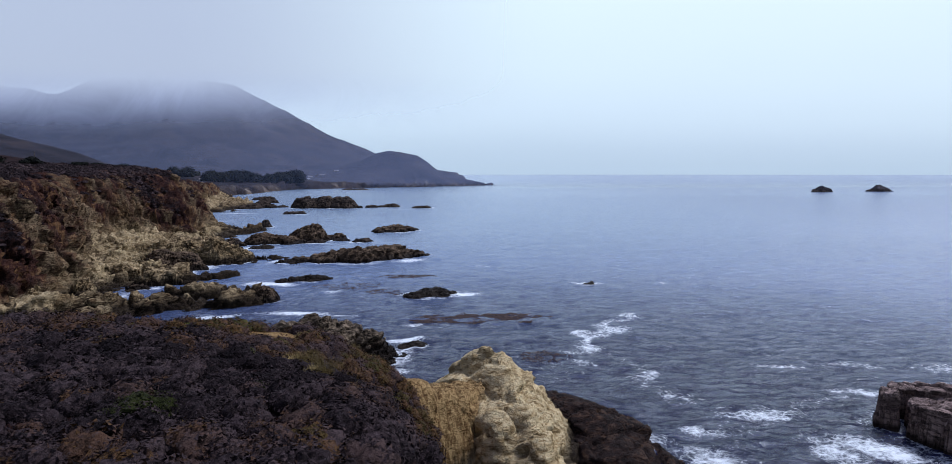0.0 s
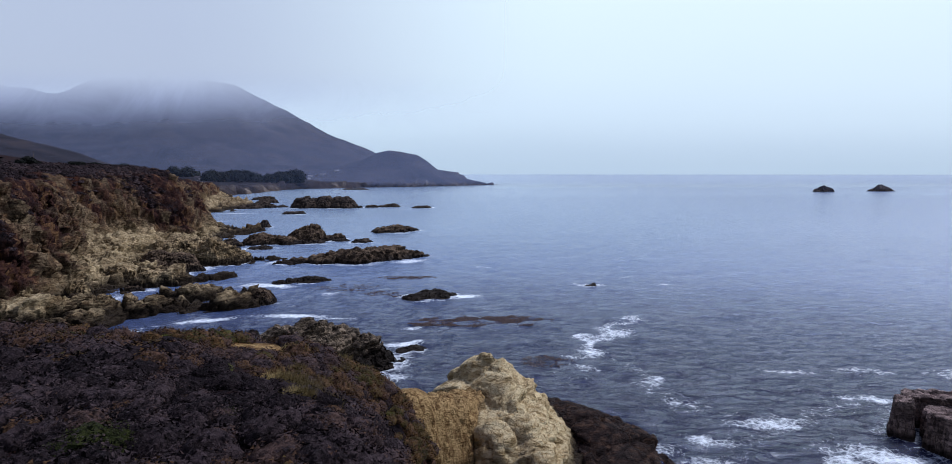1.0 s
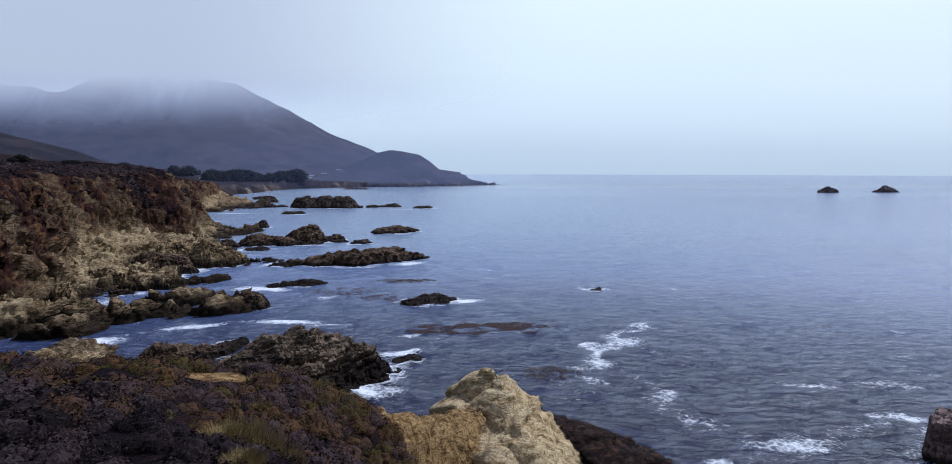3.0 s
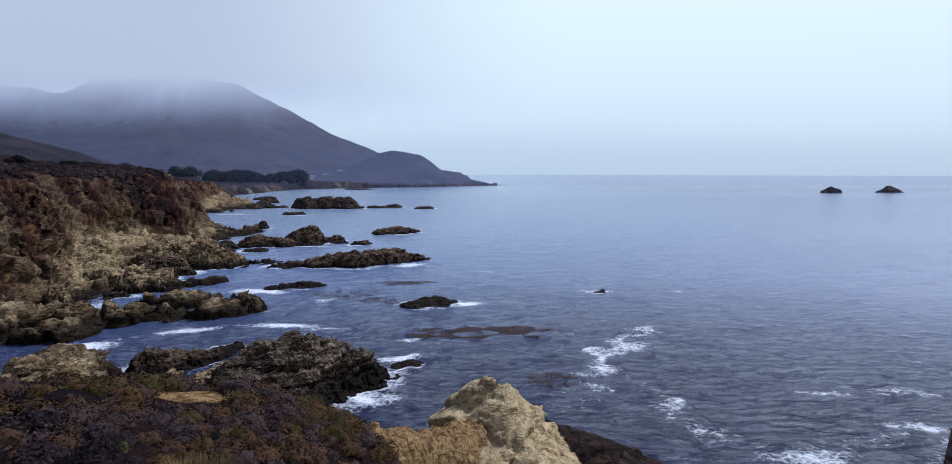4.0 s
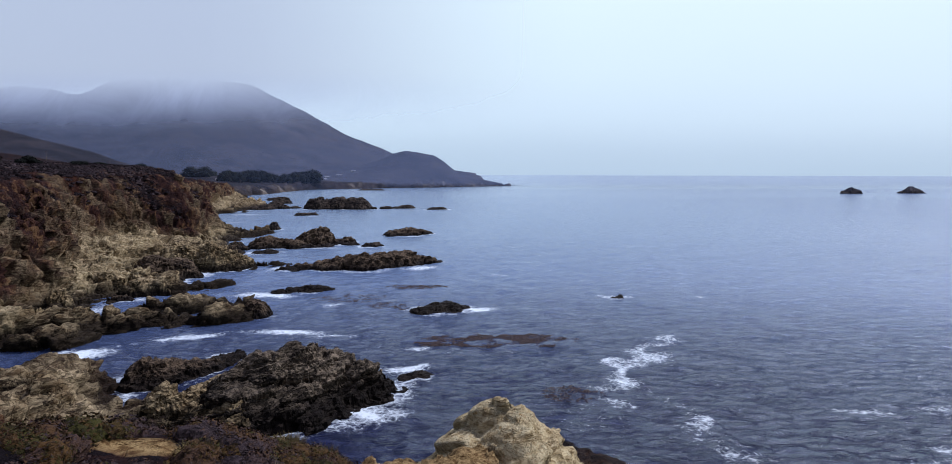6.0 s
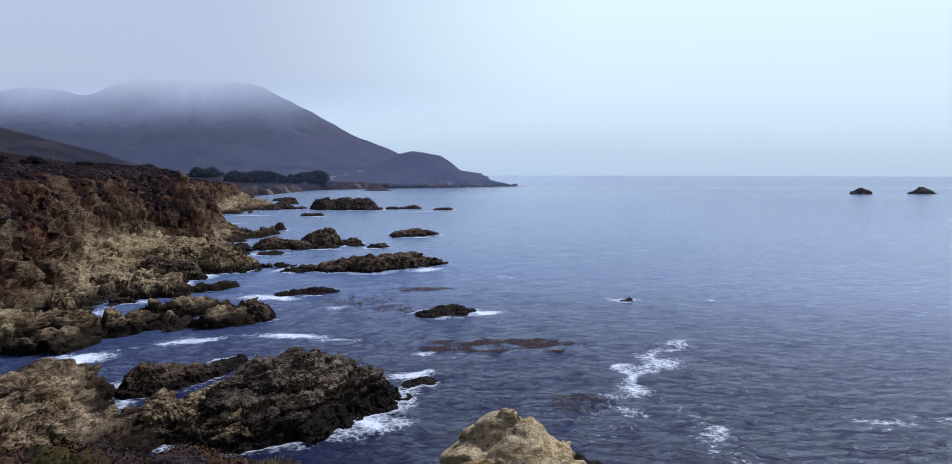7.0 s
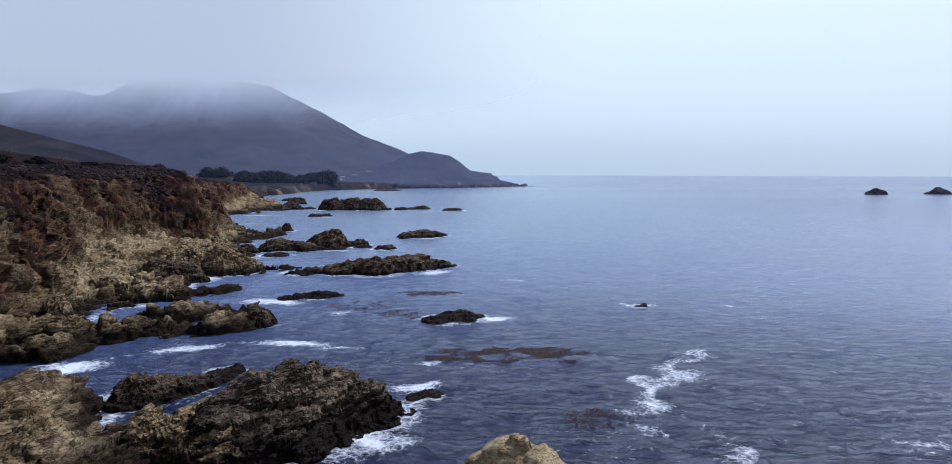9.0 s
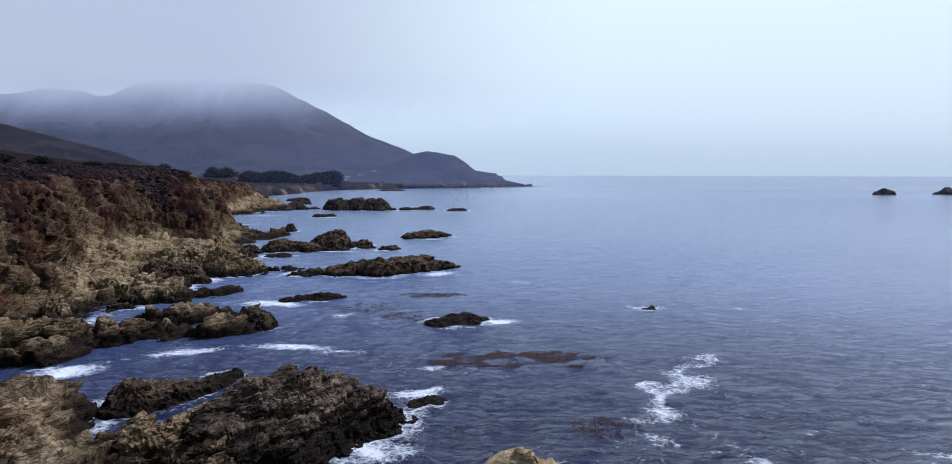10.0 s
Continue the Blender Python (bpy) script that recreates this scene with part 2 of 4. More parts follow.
def land_material(name, earth_low=True):
    """Bluffs: rock and earth, with brown scrub where the attribute veg says so."""
    q = Nodes(name)
    c, r, n = rock_colour(q, TAN, (0.14, 0.085, 0.042), (0.018, 0.011, 0.009), wet_shade=(1.6, 4.8))
    p = q.place()
    grain = q.noise(q.place((0.7, 0.8, 1.6), (0.4, -0.4, 0.2)), 0.9, 8, 0.7, 0.5)
    cream = q.ramp(grain, [(0.28, (0.09, 0.055, 0.028)), (0.4, (0.3, 0.2, 0.095)), (0.5, (0.54, 0.395, 0.215)), (0.58, (0.6, 0.475, 0.285)), (0.68, (0.36, 0.22, 0.09))])
    c = q.mix(q.attr("pale"), c, cream)
    umber = q.ramp(grain, [(0.3, (0.005, 0.004, 0.004)), (0.5, (0.024, 0.014, 0.012)), (0.68, (0.09, 0.05, 0.032))])
    c = q.mix(q.attr("umber"), c, umber)
    earth = q.ramp(q.noise(q.place((1, 1, 0.35)), 0.25, 7, 0.65, 0.8), [(0.3, (0.007, 0.005, 0.006)), (0.44, (0.028, 0.013, 0.012)), (0.54, (0.058, 0.025, 0.018)), (0.63, (0.17, 0.088, 0.042)), (0.72, (0.03, 0.016, 0.015))])
    c = q.mix(q.attr("earth"), c, earth)
    straw = q.ramp(q.noise(q.place((1, 1, 0.15), (0.25, 0.1, 0)), 1.6, 7, 0.7, 0.3), [(0.3, (0.035, 0.016, 0.008)), (0.44, (0.17, 0.09, 0.035)), (0.58, (0.42, 0.27, 0.12)), (0.72, (0.12, 0.058, 0.022))])
    c = q.mix(q.attr("straw"), c, straw)
    scrub = q.ramp(q.noise(p, 0.35, 8, 0.75), [(0.3, (0.006, 0.005, 0.006)), (0.47, (0.017, 0.012, 0.014)), (0.6, (0.045, 0.02, 0.016)), (0.72, (0.04, 0.03, 0.018))])
    scrub = q.mix(q.math("MULTIPLY", q.attr("rust"), 0.85), scrub, q.ramp(q.noise(p, 0.5, 7, 0.72), [(0.32, (0.012, 0.006, 0.006)), (0.5, (0.055, 0.02, 0.014)), (0.68, (0.11, 0.045, 0.026))]))
    f = q.range(q.math("ADD", q.attr("veg"), q.math("MULTIPLY", q.math("SUBTRACT", q.noise(p, 0.5, 7, 0.7), 0.5), 1.1)), 0.4, 0.6)
    c = q.mix(f, c, scrub)
    n2 = q.bump(q.noise(p, 1.2, 6, 0.75), q.math("MULTIPLY", f, 0.9), 0.8, n)
    return q.surface(c, r, n2, Specular_IOR_Level=0.03)


m_land = land_material("bluff_ground")


def scrub_material(name, stops, tint="hue"):
    q = Nodes(name)
    p = q.place()
    isl = q.n("NewGeometry").outputs["Random Per Island"]
    hue = q.math("ADD", q.math("MULTIPLY", q.attr(tint), 0.75), q.math("MULTIPLY", isl, 0.25))
    c = q.ramp(hue, stops)
    c = q.mix(q.range(q.noise(p, 2.2, 8, 0.78), 0.46, 0.6, 0.0, 0.7), c, (0.006, 0.005, 0.005))
    c = q.mix(q.range(q.noise(p, 5.0, 6, 0.7), 0.54, 0.66, 0.0, 0.45), c, (0.12, 0.09, 0.095))
    return q.surface(c, 0.85, q.bump(q.noise(p, 5, 7, 0.75), 1.0, 0.25), Specular_IOR_Level=0.03)


m_scrub = scrub_material("coastal_scrub", [(0.0, (0.01, 0.007, 0.008)), (0.28, (0.034, 0.023, 0.025)), (0.5, (0.085, 0.058, 0.06)), (0.66, (0.105, 0.056, 0.038)), (0.8, (0.135, 0.07, 0.028)), (0.9, (0.07, 0.052, 0.02)), (1.0, (0.075, 0.072, 0.018))])
m_green = scrub_material("green_bush", [(0.0, (0.018, 0.024, 0.008)), (1.0, (0.06, 0.062, 0.018))])
m_lime = scrub_material("lime_bush", [(0.0, (0.07, 0.075, 0.02)), (1.0, (0.2, 0.2, 0.06))])
m_straw = scrub_material("dry_grass", [(0.0, (0.3, 0.2, 0.075)), (1.0, (0.52, 0.39, 0.17))])
m_tree = scrub_material("cypress_foliage", [(0.0, (0.008, 0.01, 0.009)), (1.0, (0.022, 0.025, 0.018))])


def plain(name, color, rough=0.7, scale=2.0, **more):
    q = Nodes(name)
    c = q.mix(q.noise(q.place(), scale, 5), tuple(v * 0.7 for v in color), color)
    return q.surface(c, rough, None, **more)


m_bark = plain("bark", (0.12, 0.09, 0.07), 0.9)
m_wall = plain("pale_wall", (0.3, 0.26, 0.25))
m_roof = plain("grey_roof", (0.24, 0.2, 0.2))
m_glass = plain("dark_window", (0.03, 0.04, 0.05), 0.1)
m_kelp = plain("kelp_blades", (0.085, 0.056, 0.05), 0.85, 1.0, Specular_IOR_Level=0.1)


def hill_material():
    q = Nodes("far_hillside")
    p = q.place()
    c = q.ramp(q.noise(p, 0.012, 9, 0.68, 0.5), [(0.3, (0.012, 0.011, 0.014)), (0.48, (0.027, 0.023, 0.027)), (0.6, (0.048, 0.037, 0.037)), (0.75, (0.02, 0.017, 0.017))])
    cliff = q.ramp(q.noise(q.place((1, 1, 0.4)), 0.06, 6, 0.7), [(0.35, (0.02, 0.016, 0.016)), (0.55, (0.08, 0.06, 0.05)), (0.7, (0.22, 0.18, 0.15))])
    c = q.mix(q.attr("cliff"), c, cliff)
    return q.surface(c, 0.9, q.bump(q.noise(p, 0.03, 8, 0.7), 0.6, 8.0), Specular_IOR_Level=0.03)


m_hill = hill_material()


def sea_material():
    q = Nodes("sea_water")
    p = q.place()
    chop = q.range(q.noise(q.place((0.4, 1.0, 1), (0, 0, 0.42)), 0.5, 6, 0.66, 0.6), 0.38, 0.62)
    swell = q.noise(q.place((0.35, 1.0, 1), (0, 0, 0.2)), 0.11, 4, 0.55, 0.4)
    n = q.bump(q.noise(q.place((0.3, 1.0, 1), (0, 0, 0.1)), 0.035, 4, 0.6, 0.4), 0.4, 3.0)
    n = q.bump(swell, q.math("SUBTRACT", 0.6, q.math("MULTIPLY", q.attr("far_sheen"), 0.3)), 1.0, n)
    n = q.bump(chop, q.math("SUBTRACT", 1.0, q.math("MULTIPLY", q.attr("far_sheen"), 0.45)), 0.42, n)
    n = q.bump(q.noise(q.place((0.6, 1.0, 1), (0, 0, 0.5)), 1.3, 5, 0.65, 0.5), q.math("SUBTRACT", 0.8, q.math("MULTIPLY", q.attr("far_sheen"), 0.45)), 0.2, n)
    # Body colour pales with distance and in the bay, painting in sky reflection.
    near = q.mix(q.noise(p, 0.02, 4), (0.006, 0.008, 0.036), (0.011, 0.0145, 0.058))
    far_water = q.mix(q.noise(p, 0.012, 5), (0.085, 0.122, 0.235), (0.11, 0.155, 0.29))
    body = q.mix(q.attr("far_sheen"), near, far_water)
    body = q.mix(q.math("MULTIPLY", q.attr("bay_sheen"), 0.8), body, (0.21, 0.285, 0.39))
    water = q.n("BsdfPrincipled", {"Base Color": body, "Roughness": q.math("ADD", 0.07, q.math("MULTIPLY", q.attr("far_sheen"), 0.1)), "IOR": 1.42, "Specular Tint": (0.9, 0.96, 1.0, 1), "Normal": n})
    lace = q.noise(q.place((0.75, 1.1, 1), (0, 0, 0.25)), 0.7, 10, 0.82, 0.6)
    veins = q.n("TexVoronoi", {"Vector": q.n("VectorMath", {0: p, 1: q.n("TexNoise", {"Vector": p, "Scale": 0.5, "Detail": 4.0}).outputs["Color"]}, operation="ADD").outputs[0], "Scale": 0.9}, feature="DISTANCE_TO_EDGE").outputs["Distance"]
    dens = q.attr("foam")
    cover = q.math("ADD", dens, q.math("MULTIPLY", q.math("SUBTRACT", lace, 0.5), 2.1))
    cover = q.math("SUBTRACT", cover, q.math("MULTIPLY", q.range(veins, 0.0, 0.22), 0.16))
    f = q.math("MULTIPLY", q.range(cover, 0.32, 1.05, 0.0, 0.9), q.range(dens, 0.02, 0.15))
    foam = q.n("BsdfPrincipled", {"Base Color": (0.82, 0.85, 0.88, 1), "Roughness": 0.7, "Normal": q.bump(lace, 0.6, 0.3)})
    mix = q.n("MixShader", {0: f, 1: water.outputs[0], 2: foam.outputs[0]})
    q.t.links.new(mix.outputs[0], q.out.inputs[0])
    return q.m


m_sea = sea_material()

# ---- the far coast, mountain and fog ----
def part(name, verts, faces, material, parent=None, label="", flat=False):
    return link_mesh(name, verts, faces, material, parent, label, not flat)


FAR_SHORE = [(-322, 987), (-318, 1180), (-296, 1360), (-180, 1473), (-60, 1560), (40, 1640), (120, 1690), (190, 1745), (120, 1775), (60, 1860), (60, 2050), (100, 2500), (100, 4400), (-4400, 4400), (-4400, 600), (-1200, 600), (-420, 800)]


def far_height(X, Y):
    s = inside(X, Y, FAR_SHORE) + 14 * fbm(X / 60, Y / 60, 0, 5, 4)
    z = np.where(s > 0, np.interp(X, [-60, 60, 130, 190], [13, 9, 5, 2]) * smooth(0, 16, s) + np.clip(s - 16, 0, 250) * 0.06, -4)
    gully = fbm(X / 420, Y / 420, 0, 21, 5, True)
    hump = np.interp(X, [-420, -284, -215, -180, -146, -120, -69, -35, -8, 58, 130, 190], [25, 52, 72, 88, 97, 93, 87, 66, 44, 22, 9, 4])
    knoll = hump * np.exp(-np.abs((Y - 1800) / 210) ** 2.2) * (1 + 0.05 * fbm(X / 40, Y / 40, 0, 8, 4))
    ridge_line = np.interp(X, [-3700, -2600, -1950, -1820, -1680, -1600, -1520, -1480, -1390, -1250, -1137, -1000, -869, -655, -495, -308, -66, 150], [290, 360, 370, 392, 382, 358, 364, 386, 420, 424, 426, 424, 408, 294, 205, 134, 50, 10])
    back = 1 - np.abs(Y - 2800 - 120 * vnoise(X / 500, 0, 0, 4)) / np.where(Y < 2800, 1250, 1600)
    up = ridge_line * np.clip(back, 0, 1) ** 1.15 + gully * 24 * smooth(0.1, 0.5, back) * smooth(1.0, 0.75, back) + 9 * fbm(X / 90, Y / 90, 0, 22, 4) * smooth(0.1, 0.4, back)
    z = z - 14 * smooth(1010, 960, Y)
    spur = np.interp(X, [-1500, -830, -640, -560, -500], [240, 122, 72, 40, 20]) * np.exp(-((Y - 1130) / 200) ** 2)
    z = np.where(s > 0, np.maximum(z, spur * smooth(0, 120, s)), z)
    fine = 2.5 * fbm(X / 45, Y / 45, 0, 3, 4) * smooth(10, 60, s)
    return np.where(s > 0, np.maximum(np.maximum(z, up), knoll * smooth(0, 40, s)) + fine, z), s


def far_coast(name, x0, x1, y0, y1, step, label, skip=None):
    X, Y, F = grid(x0, x1, y0, y1, step)
    Z, s = far_height(X, Y)
    X2 = X + 5 * fbm(X / 30, Y / 30, Z / 20, 31, 3) * smooth(40, 5, s)
    V = np.stack([X2, Y, Z], 1)
    if step < 10:
        V = crag(V, F, smooth(34, 16, s) * smooth(-6, 2, s), 22, 6.5, 33)
    if skip:
        c = V[F].mean(1)
        F = F[~((c[:, 0] > skip[0]) & (c[:, 0] < skip[1]) & (c[:, 1] > skip[2]) & (c[:, 1] < skip[3]))]
    cl = smooth(26, 10, s) * smooth(-0.15, 0.3, fbm(X / 40, Y / 40, 0, 77, 4) + 0.1)
    V, F, (cl,) = keep_above(V, F, -3, (cl,))
    ob = tagged(part(name, V, F, m_hill), label, "hillside", kind="structure")
    attribute(ob, "cliff", cl)
    return ob


far_coast("ground_point", -720, 250, 880, 2060, 4.5, "far rocky point with a dark rounded knoll above low cliffs")
far_coast("ground_mountain", -3700, 300, 880, 4300, 24, "dark scrub-covered mountain rising into low fog", (-716, 246, 884, 2056))


# ---- the mainland bluffs ----
SHORE = [(-110, -400), (-104, 60), (-98, 120), (-93, 150), (-95, 170), (-93, 187), (-93, 200), (-84, 213), (-92, 226), (-99, 240), (-93, 249), (-90, 265), (-96, 300), (-112, 330), (-116, 365), (-122, 395), (-157, 447), (-202, 532), (-204, 600), (-200, 690), (-235, 740), (-262, 800), (-320, 985), (-320, 1100), (-1600, 1100), (-1600, -400)]
TOE = [(-150, -400), (-118, 80), (-107, 150), (-106, 175), (-108, 195), (-114, 212), (-126, 235), (-138, 257), (-144, 280), (-143, 300), (-136, 315), (-127, 328), (-128, 350), (-136, 390), (-172, 450), (-216, 532), (-232, 620), (-266, 760), (-338, 985), (-360, 1100), (-1600, 1100), (-1600, -400)]


def main_height(X, Y):
    wx = 6 * fbm(X / 28, Y / 28, 0, 41, 3)
    wy = 6 * fbm(X / 28, Y / 28, 0, 42, 3)
    s1 = inside(X + wx * 0.6, Y + wy * 0.6, SHORE)
    s2 = inside(X + wx, Y + wy, TOE)
    lump = fbm(X / 13, Y / 13, 0, 43, 4, True)
    z = np.where(s1 > 0, 0.5 + np.minimum(s1, 46) * 0.165 + lump * 2.4 * smooth(0, 8, s1), np.maximum(-3.5, 0.5 + 0.45 * s1))
    for spine, pw in (
        ([(-86, 150, 2.0, 6), (-79.5, 151, 3.6, 4.5)], 3),
        ([(-96, 160, 5.5, 13), (-86, 162, 4.6, 9), (-76, 164, 2.2, 6)], 2.2),
        ([(-71, 167, 3.4, 6.5), (-65, 168, 2.6, 7)], 2.2),
        ([(-62, 167, 1.8, 6), (-56, 170, 3.0, 5), (-51, 173, 1.6, 4)], 2.2),
        ([(-76, 178, 1.6, 5), (-66, 182, 3.2, 6), (-58, 185, 2.0, 5)], 2.4),
        ([(-92, 205, 2.2, 8), (-84, 207, 3.0, 5)], 2.2),
        ([(-100, 205, 3.0, 10), (-80, 213, 1.6, 6), (-74, 219, 1.0, 3)], 2),
        ([(-92, 250, 2.0, 8), (-78, 256, 1.5, 6), (-67, 262, 0.8, 3)], 2),
        ([(-125, 372, 3.0, 12), (-112, 392, 1.6, 6)], 2),
        ([(-212, 600, 4.5, 24), (-204, 655, 3.0, 14)], 2),
    ):
        r = ridge(X + wx * 0.5, Y + wy * 0.5, spine, pw)
        z = np.maximum(z, r + 0.5 * lump * smooth(0, 1.5, r))
    rim = np.interp(Y, [0, 200, 330, 460, 540, 650, 800, 1000], [29, 28, 28, 29, 27, 21, 16, 14])
    gul = 0.75 * fbm((Y + 0.3 * X) / 26, X / 90, 0, 44, 3, True) + 0.25 * fbm((Y + 0.45 * X) / 9, X / 50, 0, 45, 3, True)
    slope = np.clip(s2 + gul * 11 * smooth(0, 10, s2) * smooth(48, 22, s2), 0, 400)
    steep = 1.4 * np.minimum(slope, 7) + 0.9 * np.clip(slope - 7, 0, 400)
    top = rim - z + 0.24 * np.minimum(slope, 42) + 0.04 * np.clip(slope - 42, 0, 400) + 0.12 * np.clip(slope - 60, 0, 500) * smooth(470, 640, Y)
    k = 4.0
    hh = np.clip(0.5 + 0.5 * (top - steep) / k, 0, 1)
    bluff = top * (1 - hh) + steep * hh - k * hh * (1 - hh)
    z = np.where(s2 > 0, z + bluff + 0.7 * fbm(X / 6, Y / 6, 0, 46, 3) * smooth(0, 5, s2), z)
    return z, s1, s2


def cut_out(V, F, hole):
    """Leaves out the faces whose middle lies in a rectangle that a finer mesh covers."""
    c = V[F].mean(1)
    return F[~((c[:, 0] > hole[0]) & (c[:, 0] < hole[1]) & (c[:, 1] > hole[2]) & (c[:, 1] < hole[3]))]


def mainland(name, x0, x1, y0, y1, step, label, rough=1.0, hole=None):
    X, Y, F = grid(x0, x1, y0, y1, step)
    Z, s1, s2 = main_height(X, Y)
    bare = smooth(26, 2, s2)
    rocky = np.maximum(smooth(-4, 2, s1), smooth(-1.5, 0.5, Z)) * bare
    dx, dy = fbm(X / 4, Y / 4, Z / 3, 53, 3), fbm(X / 4, Y / 4, Z / 3, 54, 3)
    face = smooth(0, 5, s2) * smooth(45, 30, s2)
    V = np.stack([X + dx * 0.7 * face, Y + dy * 0.7 * face, Z], 1)
    big = 1.0 if step < 2 else 2.2
    V = crag(V, F, (rocky + 0.25 * face) * rough, 8.0 * big, 2.6 * big, 51)
    patch = fbm(X / 17, Y / 17, Z / 14, 55, 4)
    ribs = fbm((Y + 0.3 * X) / 26, X / 90, 0, 44, 3, True)
    veg = smooth(3, 10, s2) * 0.74 + smooth(16, 28, s2) * 0.5 + patch * 0.6 * smooth(45, 25, s2) - 0.75 * ribs * smooth(32, 18, s2)
    earth = smooth(-1, 4, s2 + 4 * patch) * (1 - 0.4 * smooth(0.4, 0.7, ribs + 0.5 * patch))
    pale = smooth(-26, -8, s2 + 10 * patch) * smooth(3, -2, s2 + 7 * patch) * smooth(2.4, 4.4, Z) * (0.36 + 0.55 * patch)
    rust = smooth(0.05, 0.35, fbm(X / 23, Y / 23, Z / 10, 57, 3) + 0.25 * smooth(14, 6, s2)) * smooth(1, 5, s2) * smooth(34, 20, s2)
    if hole:
        F = cut_out(np.stack([X, Y, Z], 1), F, hole)
    keys = ("veg", "earth", "pale", "rust")
    V, F, kept = keep_above(V, F, -1.6, (veg, earth, np.clip(pale, 0, 1), rust))
    ob = tagged(part(name, V, F, m_land), label, "bluff", kind="structure")
    for key, value in zip(keys, kept):
        attribute(ob, key, value)
    return ob


mainland("ground_bluff", -235, -42, 128, 430, 0.8, "steep brown scrub bluff above a tan broken rock shelf", 1.0, (-134, -42.5, 136.5, 262))
mainland("ground_shelf", -135, -42, 136, 262.5, 0.45, "broken tan rock shelf at the foot of the bluff")
mainland("ground_upland", -620, -100, 430, 1000, 2.4, "brown scrub bluffs stepping back along the coast")
mainland("ground_hillside", -620, -235, 100, 430, 4.0, "dark scrub hillside above the coastal bluffs")


# ---- the headland under the camera ----
def head_height(X, Y):
    wx, wy = 2.2 * fbm(X / 14, Y / 14, 0, 61, 3), 2.2 * fbm(X / 14, Y / 14, 0, 62, 3)
    A, B = X + wx, Y + wy
    plateau = ridge(A, B, [(-110, -60, 28, 60), (-60, -4, 27, 46), (-42, 18, 26.2, 34), (-27, 21, 26.0, 28)], 14)
    nose = ridge(A, B, [(-14, 10, 25.6, 20), (-13, 26, 25.6, 20), (-15.5, 37, 25.6, 19), (-14, 45, 23.8, 17), (-10.5, 51, 20.6, 13), (-11.5, 56, 16.6, 8), (-12.5, 60, 11, 6)], 2.4)
    nose = np.maximum(nose, ridge(A, B, [(-44, 34, 26.4, 18), (-27, 43, 25.7, 13), (-19, 43, 25.3, 13), (-16.5, 46, 24.0, 11)], 2.6))
    west = ridge(A, B, [(-60, 30, 25, 34), (-64, 70, 15, 26), (-62, 92, 9, 16)], 2.5)
    soil = np.maximum(np.maximum(plateau, nose), west) - 0.7
    wall = ridge(A, B, [(-10.5, 55.5, 16.6, 6.0), (-8.0, 59, 15.6, 4.6), (-6.2, 62, 14.3, 4.4), (-4.0, 67, 11.8, 4.6), (-1.0, 72.5, 9.6, 5), (2, 78, 8.4, 5.5)], 3.0)
    crag = ridge(A, B, [(4, 90, 5.0, 7), (5.4, 85, 10.9, 11), (6.8, 79, 9.6, 10), (8, 72, 8.4, 8.5), (9.5, 67, 7.2, 7), (11, 61, 3.6, 5.5)], 1.5)
    crag = np.maximum(crag, ridge(A, B, [(2.4, 83, 7.6, 7), (3.2, 76, 7.6, 6.5), (5.5, 68, 6.8, 6)], 2.2))
    skirt = ridge(A, B, [(9, 96, 1.6, 5), (15, 89, 2.6, 7), (21, 81, 2.4, 6.5), (22, 72, 1.6, 6)], 2)
    low = ridge(A, B, [(-62, 92, 8, 16), (-57, 103, 7.3, 11), (-62, 117, 7.4, 9)], 2.5)
    low = np.maximum(low, ridge(A, B, [(-56, 90, 5, 12), (-49, 98, 4.6, 9), (-44, 104, 3.4, 6)], 2.5))
    low = np.maximum(low, ridge(A, B, [(-70, 70, 6, 26), (-40, 66, 5, 18), (-22, 74, 3.0, 12)], 2))
    rock = np.maximum(np.maximum(crag, skirt), np.maximum(low, wall))
    return soil, rock, wall, crag, skirt


